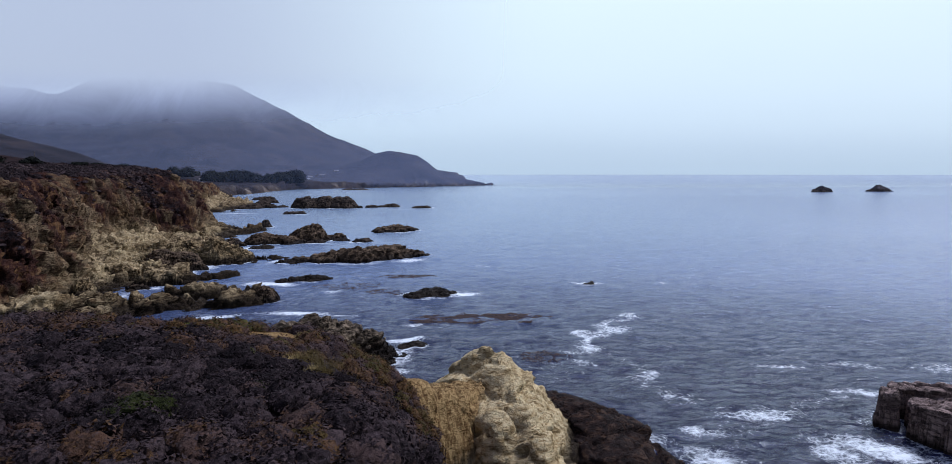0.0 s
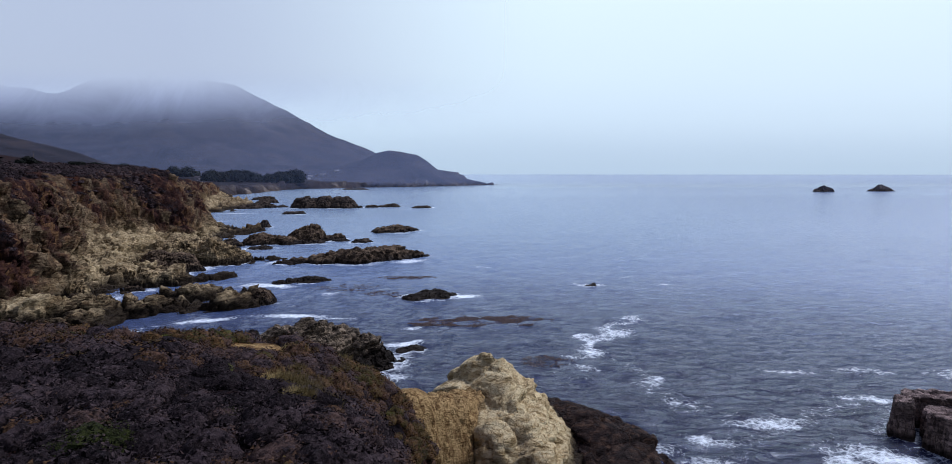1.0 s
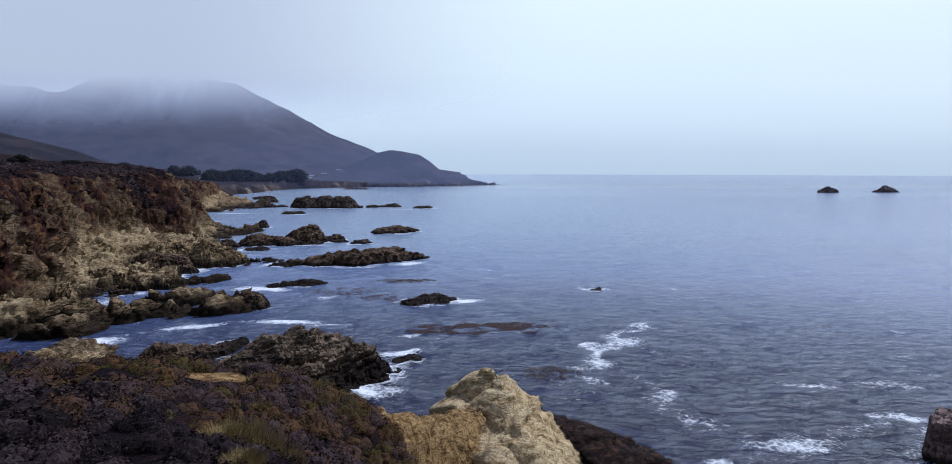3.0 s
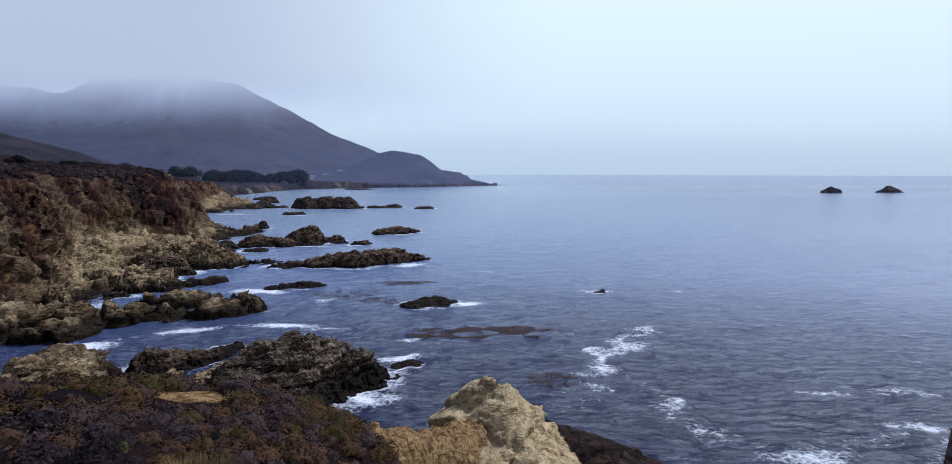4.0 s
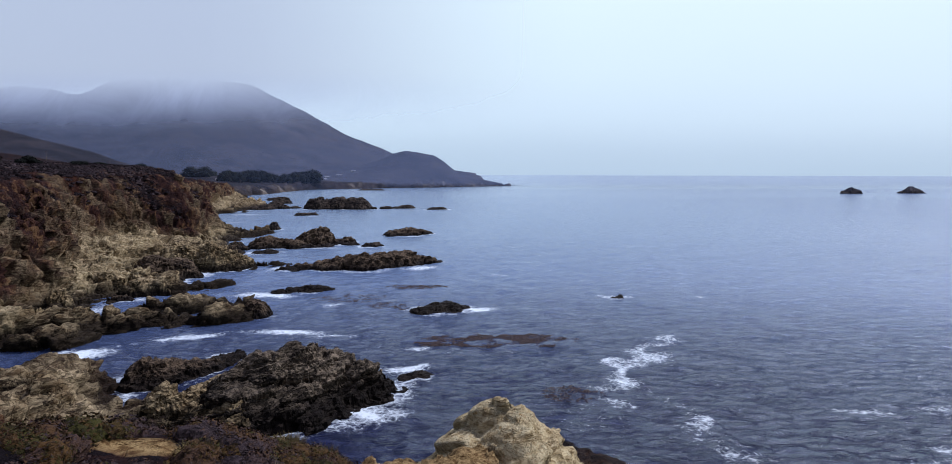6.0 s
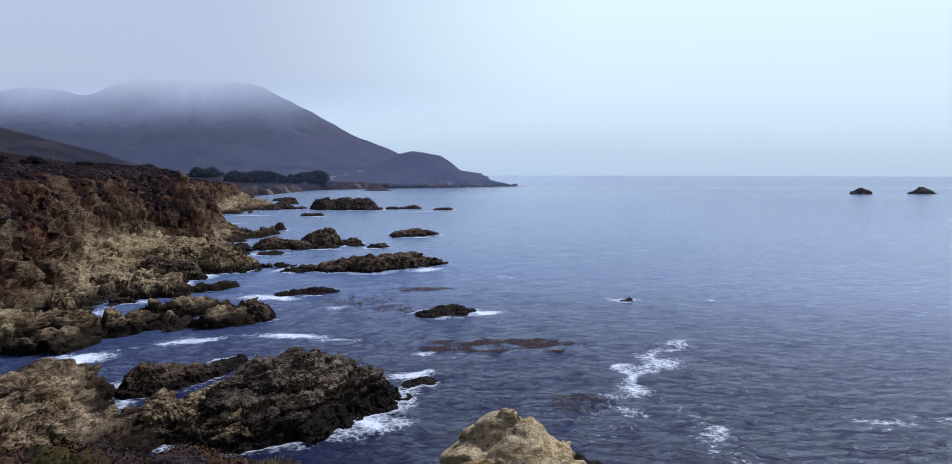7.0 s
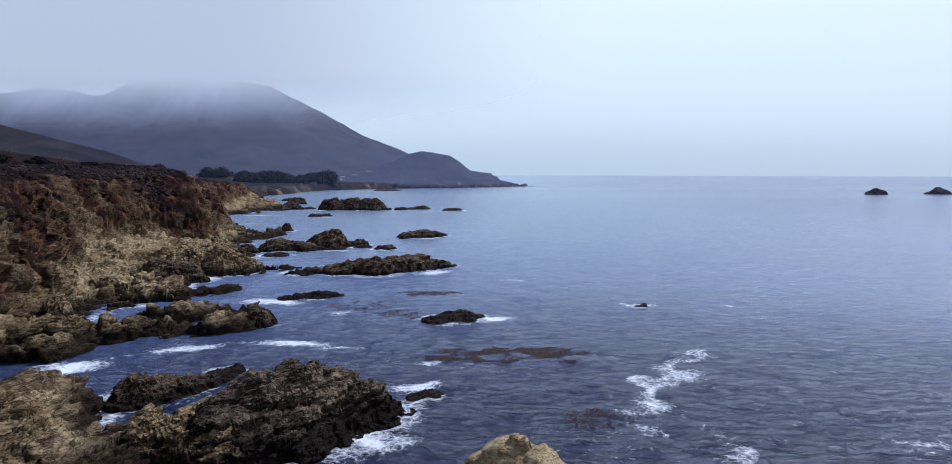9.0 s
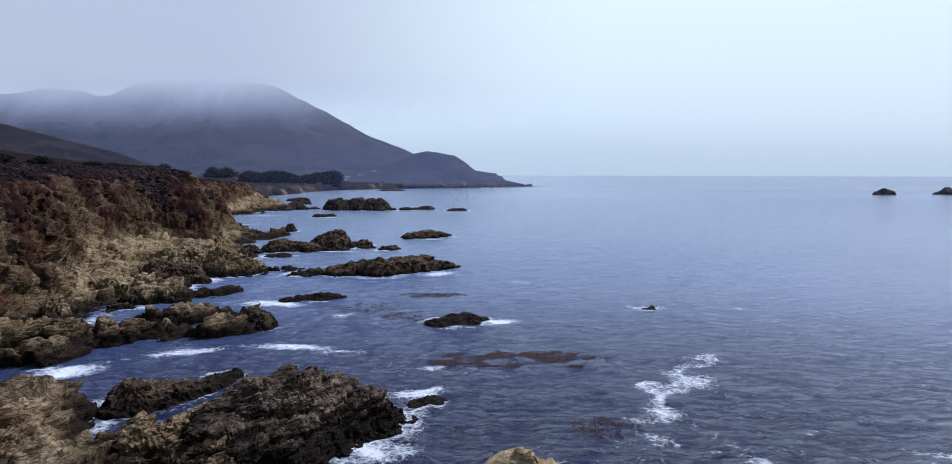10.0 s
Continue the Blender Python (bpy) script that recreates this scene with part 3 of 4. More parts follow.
def headland(name, x0, x1, y0, y1, step, label, holes=(), size=4.6, depth=0.85, beds=0.25):
    X, Y, F = grid(x0, x1, y0, y1, step)
    soil, rock, wall, crag_top, skirt = head_height(X, Y)
    Z = np.maximum(soil, rock)
    stone = smooth(-0.6, 0.6, rock - soil)
    Z = Z + (1 - stone) * 0.35 * fbm(X / 5, Y / 5, 0, 66, 4)
    V = np.stack([X, Y, Z], 1)
    earthy = smooth(-1.0, 0.2, wall - np.maximum(rock - 1e-3, soil))
    V = crag(V, F, stone * (1 - 0.6 * earthy), size, depth, 63, beds)
    rills = fbm((X + 0.3 * Y) / 1.1, Z / 9, 0, 68, 3, True)
    V = V + normals(V, F) * (0.6 * rills * earthy * stone)[:, None]
    veg = np.where(soil > rock, 1.0, -0.6)
    veg = np.where((soil < 12) & (soil > rock), 0.2, veg)
    earth = (soil > rock) * 1.0
    others = np.maximum(np.maximum(soil, skirt), rock * (crag_top < rock - 0.01))
    pale = smooth(-0.8, 0.3, crag_top - others) * smooth(1.5, 3.2, Z)
    straw = earthy * smooth(3, 5, Z) * (1 - pale)
    sand = smooth(1.3, 0.8, ((X + 13.5) / 2.0) ** 2 + ((Y - 46.7) / 1.0) ** 2)
    straw, veg = np.maximum(straw, sand), veg - 1.6 * sand
    umber = smooth(-0.3, 0.4, skirt - np.maximum(crag_top, soil))
    for hole in holes:
        F = cut_out(np.stack([X, Y, Z], 1), F, hole)
    keys = ("veg", "earth", "pale", "straw", "umber")
    V, F, kept = keep_above(V, F, -1.6, (veg, earth, pale, straw, umber))
    ob = tagged(part(name, V, F, m_land), label, "headland", kind="structure")
    for k, v in zip(keys, kept):
        attribute(ob, k, v)


headland("ground_headland", -150, 34, -70, 132, 0.6, "scrub-topped headland above the sea", ((-21, 33.5, 54, 106), (-84, -32, 82, 131.5)))
headland("ground_crag", -21.6, 34, 53.4, 106.6, 0.24, "pale tan rock crag and ochre earth wall ending the headland")
headland("ground_cove_rocks", -84.6, -31.4, 81.4, 132, 0.26, "low tan and brown rocks on the near side of the cove", (), 5.2, 1.5, 0.5)


# ---- rocks standing in the sea ----
WASH = []


def rock(name, spines, material, label, step=0.4, p=2.2, size=3.0, amp=0.34, seed=1, group="", category="rock", foam=0.5, blocks=()):
    """One rock from spines of (x, y, top, half width) or from blocks of (x, y, half length, half depth, turn, top)."""
    spines = spines or [[(a, b, h, max(u, v))] for a, b, u, v, t, h in blocks]
    pts = [q for s in spines for q in s]
    x0, x1 = min(a - c * 1.5 for a, b, h, c in pts), max(a + c * 1.5 for a, b, h, c in pts)
    y0, y1 = min(b - c * 1.5 for a, b, h, c in pts), max(b + c * 1.5 for a, b, h, c in pts)
    top = max(h for a, b, h, c in pts)
    wide = max(c for a, b, h, c in pts)
    cx, cy = (x0 + x1) / 2, (y0 + y1) / 2
    X, Y, F = grid(x0, x1, y0, y1, step)
    g = wide * 0.5
    A, B = X + 0.55 * g * fbm(X / g, Y / g, 0, seed, 4), Y + 0.55 * g * fbm(X / g, Y / g, 0, seed + 1, 4)
    Z = np.full(X.shape, -9.0)
    for s in spines if not blocks else ():
        Z = np.maximum(Z, ridge(A, B, s if len(s) > 1 else [s[0], s[0]], p))
    for k, (a, b, u, v, t, h) in enumerate(blocks):
        A, B = X + 0.25 * fbm(X / 2, Y / 2, 0, seed + k, 3), Y + 0.25 * fbm(X / 2, Y / 2, 0, seed + 9 + k, 3)
        i, j = (A - a) * math.cos(t) + (B - b) * math.sin(t), (B - b) * math.cos(t) - (A - a) * math.sin(t)
        edge = np.minimum(u - abs(i), v - abs(j))
        Z = np.maximum(Z, (h + 0.12 * i) * smooth(-0.35, 0.35, edge) - 4 * smooth(0.2, -0.5, edge))
    live = smooth(-1.0, 0.8, Z)
    V = np.stack([X - cx, Y - cy, Z], 1)
    V = crag(V, F, live, size, amp * min(size, 1.3 + top * 0.7), seed + 2)
    V, F, _ = keep_above(V, F, -1.2)
    ob = part(name, V, F, material, flat=True)
    ob.location = (cx, cy, 0)
    for s in spines:
        for a, b, h, c in s:
            WASH.append((a, b, c, foam))
    return tagged(ob, label, category, group)


rock("sea_rock", [[(-32, 109, 6.2, 7), (-27.5, 113, 8.4, 8.5), (-24, 115, 9.6, 9), (-18, 117, 6.8, 7.5), (-13, 118.5, 3.6, 5), (-10, 119, 1.2, 2.5)], [(-29, 107, 5.0, 6), (-21, 109.5, 4.6, 6)]], m_rock_dark, "big dark fractured sea rock beside the headland", 0.2, 1.9, 5.0, 0.19, 101)
rock("sea_rock", [[(-40.5, 107, 5.4, 4.6), (-38, 108, 4.0, 4.5)], [(-38, 112, 3.8, 5), (-34, 115, 4.2, 5)], [(-36, 106, 3.2, 4.5), (-31, 104.5, 4.2, 5)]], m_rock_tan, "low tan rock lumps joined to the dark sea rock", 0.2, 2.2, 3.4, 0.24, 161)
rock("cove_rock", [[(-51, 125, 4.2, 5.2), (-46, 129.5, 2.4, 4), (-43, 139, 1.0, 2.2)]], m_rock_brown, "low dark brown rock in the cove", 0.3, 2.2, 2.4, 0.25, 111)
rock("wave_rock", [[(-6, 128, 0.5, 1.8), (-8.5, 126.5, 0.4, 1.4)]], m_rock_dark, "small black wave-washed rock", 0.3, 2, 1.5, 0.2, 113)
rock("square_sea_rock", [], m_rock_block, "blocky purple-brown sea rock with a deep cleft", 0.15, 8, 3.2, 0.12, 117, blocks=[(61.2, 81.8, 1.3, 2.0, -0.64, 5.0), (66.4, 74.0, 5.0, 4.2, -1.25, 5.0), (69.0, 83.6, 5.6, 2.4, -0.64, 4.6), (67.0, 79.6, 3.6, 2.8, -0.64, 3.9), (75, 77, 5, 5, -0.4, 4.4)])
rock("shelf_boulder", [[(-49.3, 174.5, 4.2, 3.6)]], m_rock_brown, "rounded brown boulder at the end of the shelf", 0.3, 3, 2, 0.2, 119, "shore boulders", "boulder")
rock("shelf_boulder", [[(-101, 233, 7.5, 9), (-94, 236, 6.0, 7)]], m_rock_brown, "rounded brown boulder on the rock shelf", 0.4, 3, 3, 0.2, 121, "shore boulders", "boulder")
rock("shelf_boulder", [[(-101, 252, 9.5, 9), (-97, 256, 8.0, 8)]], m_rock_tan, "large tan boulder beside the shore", 0.4, 2.6, 4, 0.22, 123, "shore boulders", "boulder")
rock("shelf_boulder", [[(-90, 254, 9.5, 8), (-82, 258, 5.0, 7)]], m_rock_tan, "large tan boulder sloping to the water", 0.4, 2.4, 4, 0.22, 125, "shore boulders", "boulder")
rock("low_sea_rock", [[(-52, 204, 1.2, 2.5), (-44, 208, 2.0, 3.5), (-39, 210, 1.2, 2)]], m_rock_dark, "low dark rock awash in the bay", 0.4, 2, 2, 0.25, 127)
rock("weed_rock", [[(-8, 178, 1.6, 4), (-2, 181, 2.2, 4), (2, 183, 0.8, 2.5)]], m_rock_dark, "low weedy black rock awash in foam", 0.4, 2.4, 2, 0.22, 131)
rock("long_sea_rock", [[(-62, 252, 1.2, 4), (-48, 252, 3.0, 6), (-34, 254, 5.4, 9), (-20, 266, 5.0, 8), (-9, 270, 1.6, 4)]], m_rock_brown, "long low brown rock lying in the bay", 0.6, 2.4, 4, 0.26, 133)
rock("sea_rock", [[(-90, 322, 5.0, 9), (-78, 324, 3.4, 8)], [(-68, 335, 8.6, 9.5), (-74, 333, 6, 8)], [(-55, 341, 3.4, 4.5), (-60, 339, 2.5, 4)]], m_rock_brown, "brown sea rock with a pale pyramid top", 0.7, 2.0, 5, 0.24, 137)
rock("sea_rock", [[(-36, 380, 3.2, 7), (-27, 384, 4.0, 7), (-17, 391, 1.4, 4)]], m_rock_brown, "brown rock islet far out in the bay", 0.8, 2.2, 4, 0.25, 139)
rock("sea_rock", [[(-138, 652, 11, 14), (-128, 660, 9, 14)], [(-118, 655, 11, 17), (-98, 652, 10.5, 16), (-86, 648, 3, 7)]], m_rock_far, "broad dark islet in the outer bay", 1.2, 2.4, 6, 0.24, 141)
rock("sea_rock", [[(-131, 552, 2.2, 6), (-122, 558, 2.2, 5)]], m_rock_far, "low dark rock near the islet", 1.0, 2, 3, 0.25, 143)
rock("sea_rock", [[(-114.5, 418, 5.0, 4)]], m_rock_far, "small rounded dark sea rock", 0.7, 2.4, 3, 0.2, 145)
for i, (x, y, h, w) in enumerate([(-71, 320, 1.6, 3.0), (-64, 322, 1.8, 3.4), (-52, 330, 1.7, 3.2), (-41, 326, 1.8, 4.0), (-71, 652, 3, 5), (-52, 662, 4, 7), (-58, 660, 2.5, 6), (-20, 642, 2.5, 7), (46, 195.5, 0.8, 1.3), (-85, 300, 1.4, 4), (-103, 320, 1.2, 3)]):
    rock("small_sea_rock", [[(x - w * 0.5, y, h * 0.8, w), (x + w * 0.5, y + 1, h, w)]], m_rock_far if y > 300 else m_rock_dark, "small dark rock breaking the water", 0.6 if y < 400 else 1.0, 2, 2, 0.25, 151 + 7 * i, "scattered sea rocks")
rock("sea_stack", [[(694, 1138, 6, 9), (706, 1140, 12, 14), (719, 1138, 7, 9)]], m_rock_far, "grey rounded islet far out at sea", 2.0, 2, 8, 0.2, 241, "outer islets", "islet")
rock("sea_stack", [[(808, 1150, 5, 10), (826, 1152, 13, 15), (842, 1150, 7, 10)]], m_rock_far, "grey peaked islet far out at sea", 2.0, 2, 8, 0.2, 243, "outer islets", "islet")
for i, (x, y, h, w) in enumerate([(-190, 640, 4.5, 9), (-178, 655, 3.6, 8), (-166, 662, 2.4, 6), (-196, 700, 4, 9), (-205, 760, 5, 9), (-232, 850, 5, 10), (-150, 690, 2.0, 5)]):
    rock("reef_rock", [[(x - w * 0.6, y, h * 0.7, w), (x + w * 0.5, y + 3, h, w * 0.9)]], m_rock_far, "dark jagged reef rock off the low point", 1.1, 2, 4, 0.3, 401 + 9 * i, "reef rocks")
rock("sea_rock", [[(-190, 1325, 4, 14), (-160, 1325, 4, 14)]], m_rock_far, "low dark rock off the far cliffs", 2.0, 2, 6, 0.2, 245)


def shore_boulders():
    """Loose boulders strewn along the rock shelf and in the shallows."""
    rng = np.random.RandomState(12)
    made = 0
    while made < 34:
        x, y = rng.uniform(-130, -60), rng.uniform(150, 330)
        z, s1, s2 = main_height(np.array([x]), np.array([y]))
        if not (-7 < s1[0] < 16 and s2[0] < -3):
            continue
        w = rng.uniform(1.6, 4.2)
        ground = max(float(z[0]), -0.3)
        rock("shore_boulder", [[(x, y, ground + w * rng.uniform(0.5, 0.9), w), (x + rng.uniform(0.2, 1.2) * w * 0.6, y + rng.uniform(-0.5, 0.5) * w, ground + w * 0.5, w * 0.8)]], m_rock_tan if ground > 2 else m_rock_brown, "loose boulder on the rocky shore" if ground > 0 else "dark boulder standing in the shallows", 0.4, 3.0, 2.4, 0.3, 501 + 11 * made, "strewn shore boulders", "boulder", 0.3)
        made += 1


shore_boulders()

# ---- foam and the sea ----
FOAM = []


def foam(x, y, rx, ry, turn=0, amount=0.8):
    FOAM.append((x, y, rx, ry, radians(turn), amount))


foam(-71, 141, 7, 4.5, 20, 1.0)
foam(-56.8, 154.5, 9, 2.5, 10, 0.8)
foam(-38.8, 159, 8, 3, -10, 0.9)
foam(-27, 156, 6, 2, 0, 0.7)
foam(-11, 131.5, 5, 3, 10, 0.9)
foam(-9, 145.5, 5, 2, 0, 0.75)
foam(6, 182.5, 7, 4, 0, 0.95)
foam(-16, 110, 9, 4, 15, 0.9)
foam(-24, 103, 8, 5, 10, 0.75)
foam(-52, 117.5, 3.5, 7, 20, 0.75)
foam(-44, 129, 4, 2.5, 0, 0.9)
foam(-57, 203, 8, 5, 20, 0.9)
foam(-20, 259, 14, 4, 20, 0.7)
foam(-34, 188, 6, 4, 0, 0.6)
foam(46, 199, 6, 2.5, 0, 0.7)
foam(72, 197, 5, 1.5, 0, 0.6)
foam(15.5, 238, 5, 2, 0, 0.6)
foam(30, 124, 3.5, 6, -10, 0.75)
foam(37, 138, 4.5, 6, -20, 0.75)
foam(43, 150, 4, 5, -30, 0.65)
foam(27, 113, 3, 4, 10, 0.6)
foam(35, 105, 3, 6, -15, 0.65)
foam(37, 95, 4, 6, 20, 0.5)
foam(47, 87, 8, 3.5, -10, 0.75)
foam(36, 81, 6, 3, 0, 0.7)
foam(33, 73, 7, 4, 0, 0.8)
foam(65, 95, 7, 3, -15, 0.8)
foam(56, 74, 7, 4, -20, 0.9)
foam(49, 74.5, 3, 6, 10, 0.75)
foam(73, 109, 9, 3, -10, 0.55)
foam(90, 104, 8, 3, 0, 0.55)
foam(60, 108, 4, 1.5, 0, 0.6)
foam(25, 78, 5, 4, 0, 0.6)
foam(-90, 196, 4, 4, 0, 0.7)
foam(-14, 109, 5, 3, 0, 0.95)
foam(-30, 103, 5, 2, 0, 0.9)
foam(-36, 104, 5, 1.6, 10, 0.85)
foam(-10, 133, 6, 2.5, 5, 0.95)
foam(-73, 139.5, 5, 3, 10, 1.0)
foam(-58, 152.5, 7, 2.2, 10, 0.95)
foam(-36, 157, 9, 2.2, -4, 0.95)
foam(-53, 200, 8, 4, 10, 1.0)
foam(2, 179, 6, 3, 0, 0.8)
foam(-14, 255, 12, 4, 40, 0.9)
foam(-45, 247, 12, 2.5, 0, 0.7)
foam(-68, 318, 18, 4, 0, 0.75)
foam(-100, 312, 9, 5, 0, 0.7)
foam(-26, 376, 14, 4, 0, 0.75)
foam(-108, 640, 40, 6, 0, 0.8)
foam(-40, 620, 30, 5, 0, 0.6)
foam(-125, 545, 16, 4, 0, 0.7)
foam(-178, 560, 22, 8, 0, 0.7)
foam(-165, 470, 20, 6, 30, 0.7)
foam(-118, 430, 14, 5, 0, 0.6)


TRAILS = []


def trail(points, width, amount):
    TRAILS.append((points, width, amount))


trail([(45, 153), (38, 141), (33, 133), (30, 125), (33, 118), (35, 105), (38, 96), (47, 87)], 2.2, 0.72)
trail([(45.5, 152), (43, 147), (36.5, 140), (30.5, 134), (32.5, 130), (32, 125), (28, 120), (24, 120)], 1.5, 0.85)
trail([(60, 92), (52, 86), (44, 84), (34, 80), (30, 72)], 2.5, 0.55)
trail([(66, 97), (78, 108), (95, 106), (120, 116)], 1.6, 0.5)
trail([(-52, 158), (-40, 160), (-28, 155), (-18, 157), (-6, 150)], 1.8, 0.55)
trail([(-72, 146), (-60, 153), (-50, 156)], 1.5, 0.5)
trail([(-38, 196), (-32, 186), (-22, 178), (-20, 166)], 2.0, 0.42)
trail([(-58, 122), (-52, 118), (-46, 121), (-42, 124)], 1.2, 0.6)
trail([(-30, 101), (-20, 104), (-12, 110), (-8, 118)], 2.4, 0.6)


def sea():
    rings = np.concatenate([[0.0], np.geomspace(30, 4950, 780)])
    ang = np.concatenate([np.linspace(-48, 48, 391), np.linspace(48, 312, 90)[1:-1]])
    ang = np.radians(90 - ang)
    R, A = np.meshgrid(rings, ang, indexing="ij")
    X, Y = (R * np.cos(A)).ravel(), (R * np.sin(A)).ravel()
    r = R.ravel()
    nr, na = R.shape
    i = np.arange(nr * na).reshape(nr, na)
    F = np.stack([i[:-1], i[1:], np.roll(i, -1, 1)[1:], np.roll(i, -1, 1)[:-1]], -1).reshape(-1, 4)
    u, v = X * 0.94 + Y * 0.34, Y * 0.94 - X * 0.34
    near = smooth(700, 200, r)
    Z = near * (0.4 * fbm(u / 20, v / 9, 0, 301, 3) + 0.4 * fbm(u / 6, v / 3, 0, 304, 3) + 0.2 * fbm(u / 2.4, v / 1.5, 0, 308, 2) * smooth(260, 120, r))
    Z = Z + 24 * smooth(900, 5200, r)
    dens = np.zeros(len(X))
    sel = r < 900
    x, y = X[sel], Y[sel]
    x2, y2 = x + 4.5 * fbm(x / 9, y / 9, 0, 311, 4), y + 3.0 * fbm(x / 9, y / 9, 0, 312, 4)
    d = np.zeros(len(x))
    for fx, fy, rx, ry, t, amt in FOAM:
        a, b = (x2 - fx) * math.cos(t) + (y2 - fy) * math.sin(t), (y2 - fy) * math.cos(t) - (x2 - fx) * math.sin(t)
        d = np.maximum(d, 1.12 * amt * np.exp(-((a / rx) ** 2 + (b / ry) ** 2)))
    for pts, wid, amt in TRAILS:
        near_it = np.full(len(x), 1e9)
        for (ax, ay), (bx, by) in zip(pts[:-1], pts[1:]):
            q = np.clip(((x2 - ax) * (bx - ax) + (y2 - ay) * (by - ay)) / ((bx - ax) ** 2 + (by - ay) ** 2), 0, 1)
            near_it = np.minimum(near_it, np.hypot(x2 - ax - q * (bx - ax), y2 - ay - q * (by - ay)))
        d = np.maximum(d, amt * np.exp(-(near_it / wid) ** 2) * (0.75 + 0.35 * vnoise(x / 8, y / 8, 0, 314)))
    patchy = 0.5 + 0.5 * vnoise(x / 11, y / 11, 0, 313)
    for wx, wy, wr, amt in WASH:
        q = np.hypot(x2 - wx, y2 - wy) - wr * 1.02
        d = np.maximum(d, amt * (0.8 + 1.1 * patchy) * np.exp(-(q / (1.6 + 0.26 * wr)) ** 2))
    s1 = inside(x2, y2, SHORE)
    d = np.maximum(d, 0.95 * patchy * np.exp(-((s1 + 2) / 3.5) ** 2))
    d = np.maximum(d, 0.32 * smooth(0.5, 0.95, patchy) * smooth(300, 60, np.hypot(x + 20, (y - 190) * 0.8)))
    dens[sel] = d
    # Ramp by distance for the painted reflection, not by water depth.
    far_sheen = smooth(80, 250, np.hypot(X, Y - 15))
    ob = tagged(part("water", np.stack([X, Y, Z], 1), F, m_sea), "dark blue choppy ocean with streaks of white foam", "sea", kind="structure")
    attribute(ob, "foam", dens)
    # Bay area whose body colour is painted paler, as if it mirrored sky.
    attribute(ob, "bay_sheen", smooth(150, 420, Y) * smooth(420, -60, X - 0.1 * Y))
    attribute(ob, "far_sheen", np.maximum(far_sheen, smooth(500, 800, r)))


sea()


# ---- translucent sheets that paint the mountain fog and distance haze ----
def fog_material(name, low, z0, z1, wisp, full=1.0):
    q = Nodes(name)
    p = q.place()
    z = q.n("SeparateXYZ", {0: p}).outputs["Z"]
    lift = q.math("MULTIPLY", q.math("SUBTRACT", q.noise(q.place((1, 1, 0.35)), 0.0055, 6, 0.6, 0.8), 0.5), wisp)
    # Opacity by height: fog bank high up, painted aerial haze lower down.
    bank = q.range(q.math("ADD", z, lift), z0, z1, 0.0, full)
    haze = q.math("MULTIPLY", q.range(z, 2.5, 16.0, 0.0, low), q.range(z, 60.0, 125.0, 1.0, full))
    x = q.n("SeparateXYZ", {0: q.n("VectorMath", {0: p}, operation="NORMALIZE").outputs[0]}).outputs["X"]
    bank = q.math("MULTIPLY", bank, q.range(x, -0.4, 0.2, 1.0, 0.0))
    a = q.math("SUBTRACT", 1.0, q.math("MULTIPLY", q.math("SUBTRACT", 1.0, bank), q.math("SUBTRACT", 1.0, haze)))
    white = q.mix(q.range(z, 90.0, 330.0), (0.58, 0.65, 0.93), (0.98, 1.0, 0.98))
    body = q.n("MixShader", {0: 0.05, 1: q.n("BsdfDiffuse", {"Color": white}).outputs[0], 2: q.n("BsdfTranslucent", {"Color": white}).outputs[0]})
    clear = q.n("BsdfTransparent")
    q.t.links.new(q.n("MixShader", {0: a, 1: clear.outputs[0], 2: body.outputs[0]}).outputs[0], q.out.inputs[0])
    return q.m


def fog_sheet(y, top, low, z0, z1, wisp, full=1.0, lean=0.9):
    """A wide sheet painting fog and haze across the valley, leaning back as it rises."""
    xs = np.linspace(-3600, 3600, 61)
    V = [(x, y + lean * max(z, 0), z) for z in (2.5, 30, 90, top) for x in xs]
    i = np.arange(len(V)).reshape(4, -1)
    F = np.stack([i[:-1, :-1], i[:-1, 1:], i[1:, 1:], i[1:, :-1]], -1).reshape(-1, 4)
    tagged(part("fog_haze_sheet", V, F, fog_material("fog", low, z0, z1, wisp, full)), "translucent sheet painting grey fog and distance haze over the hills", "fog", kind="structure")


# First an upright sheet of painted distance haze only, then the mountain fog.
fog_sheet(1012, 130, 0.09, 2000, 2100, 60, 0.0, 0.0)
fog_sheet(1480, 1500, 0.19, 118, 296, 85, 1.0)


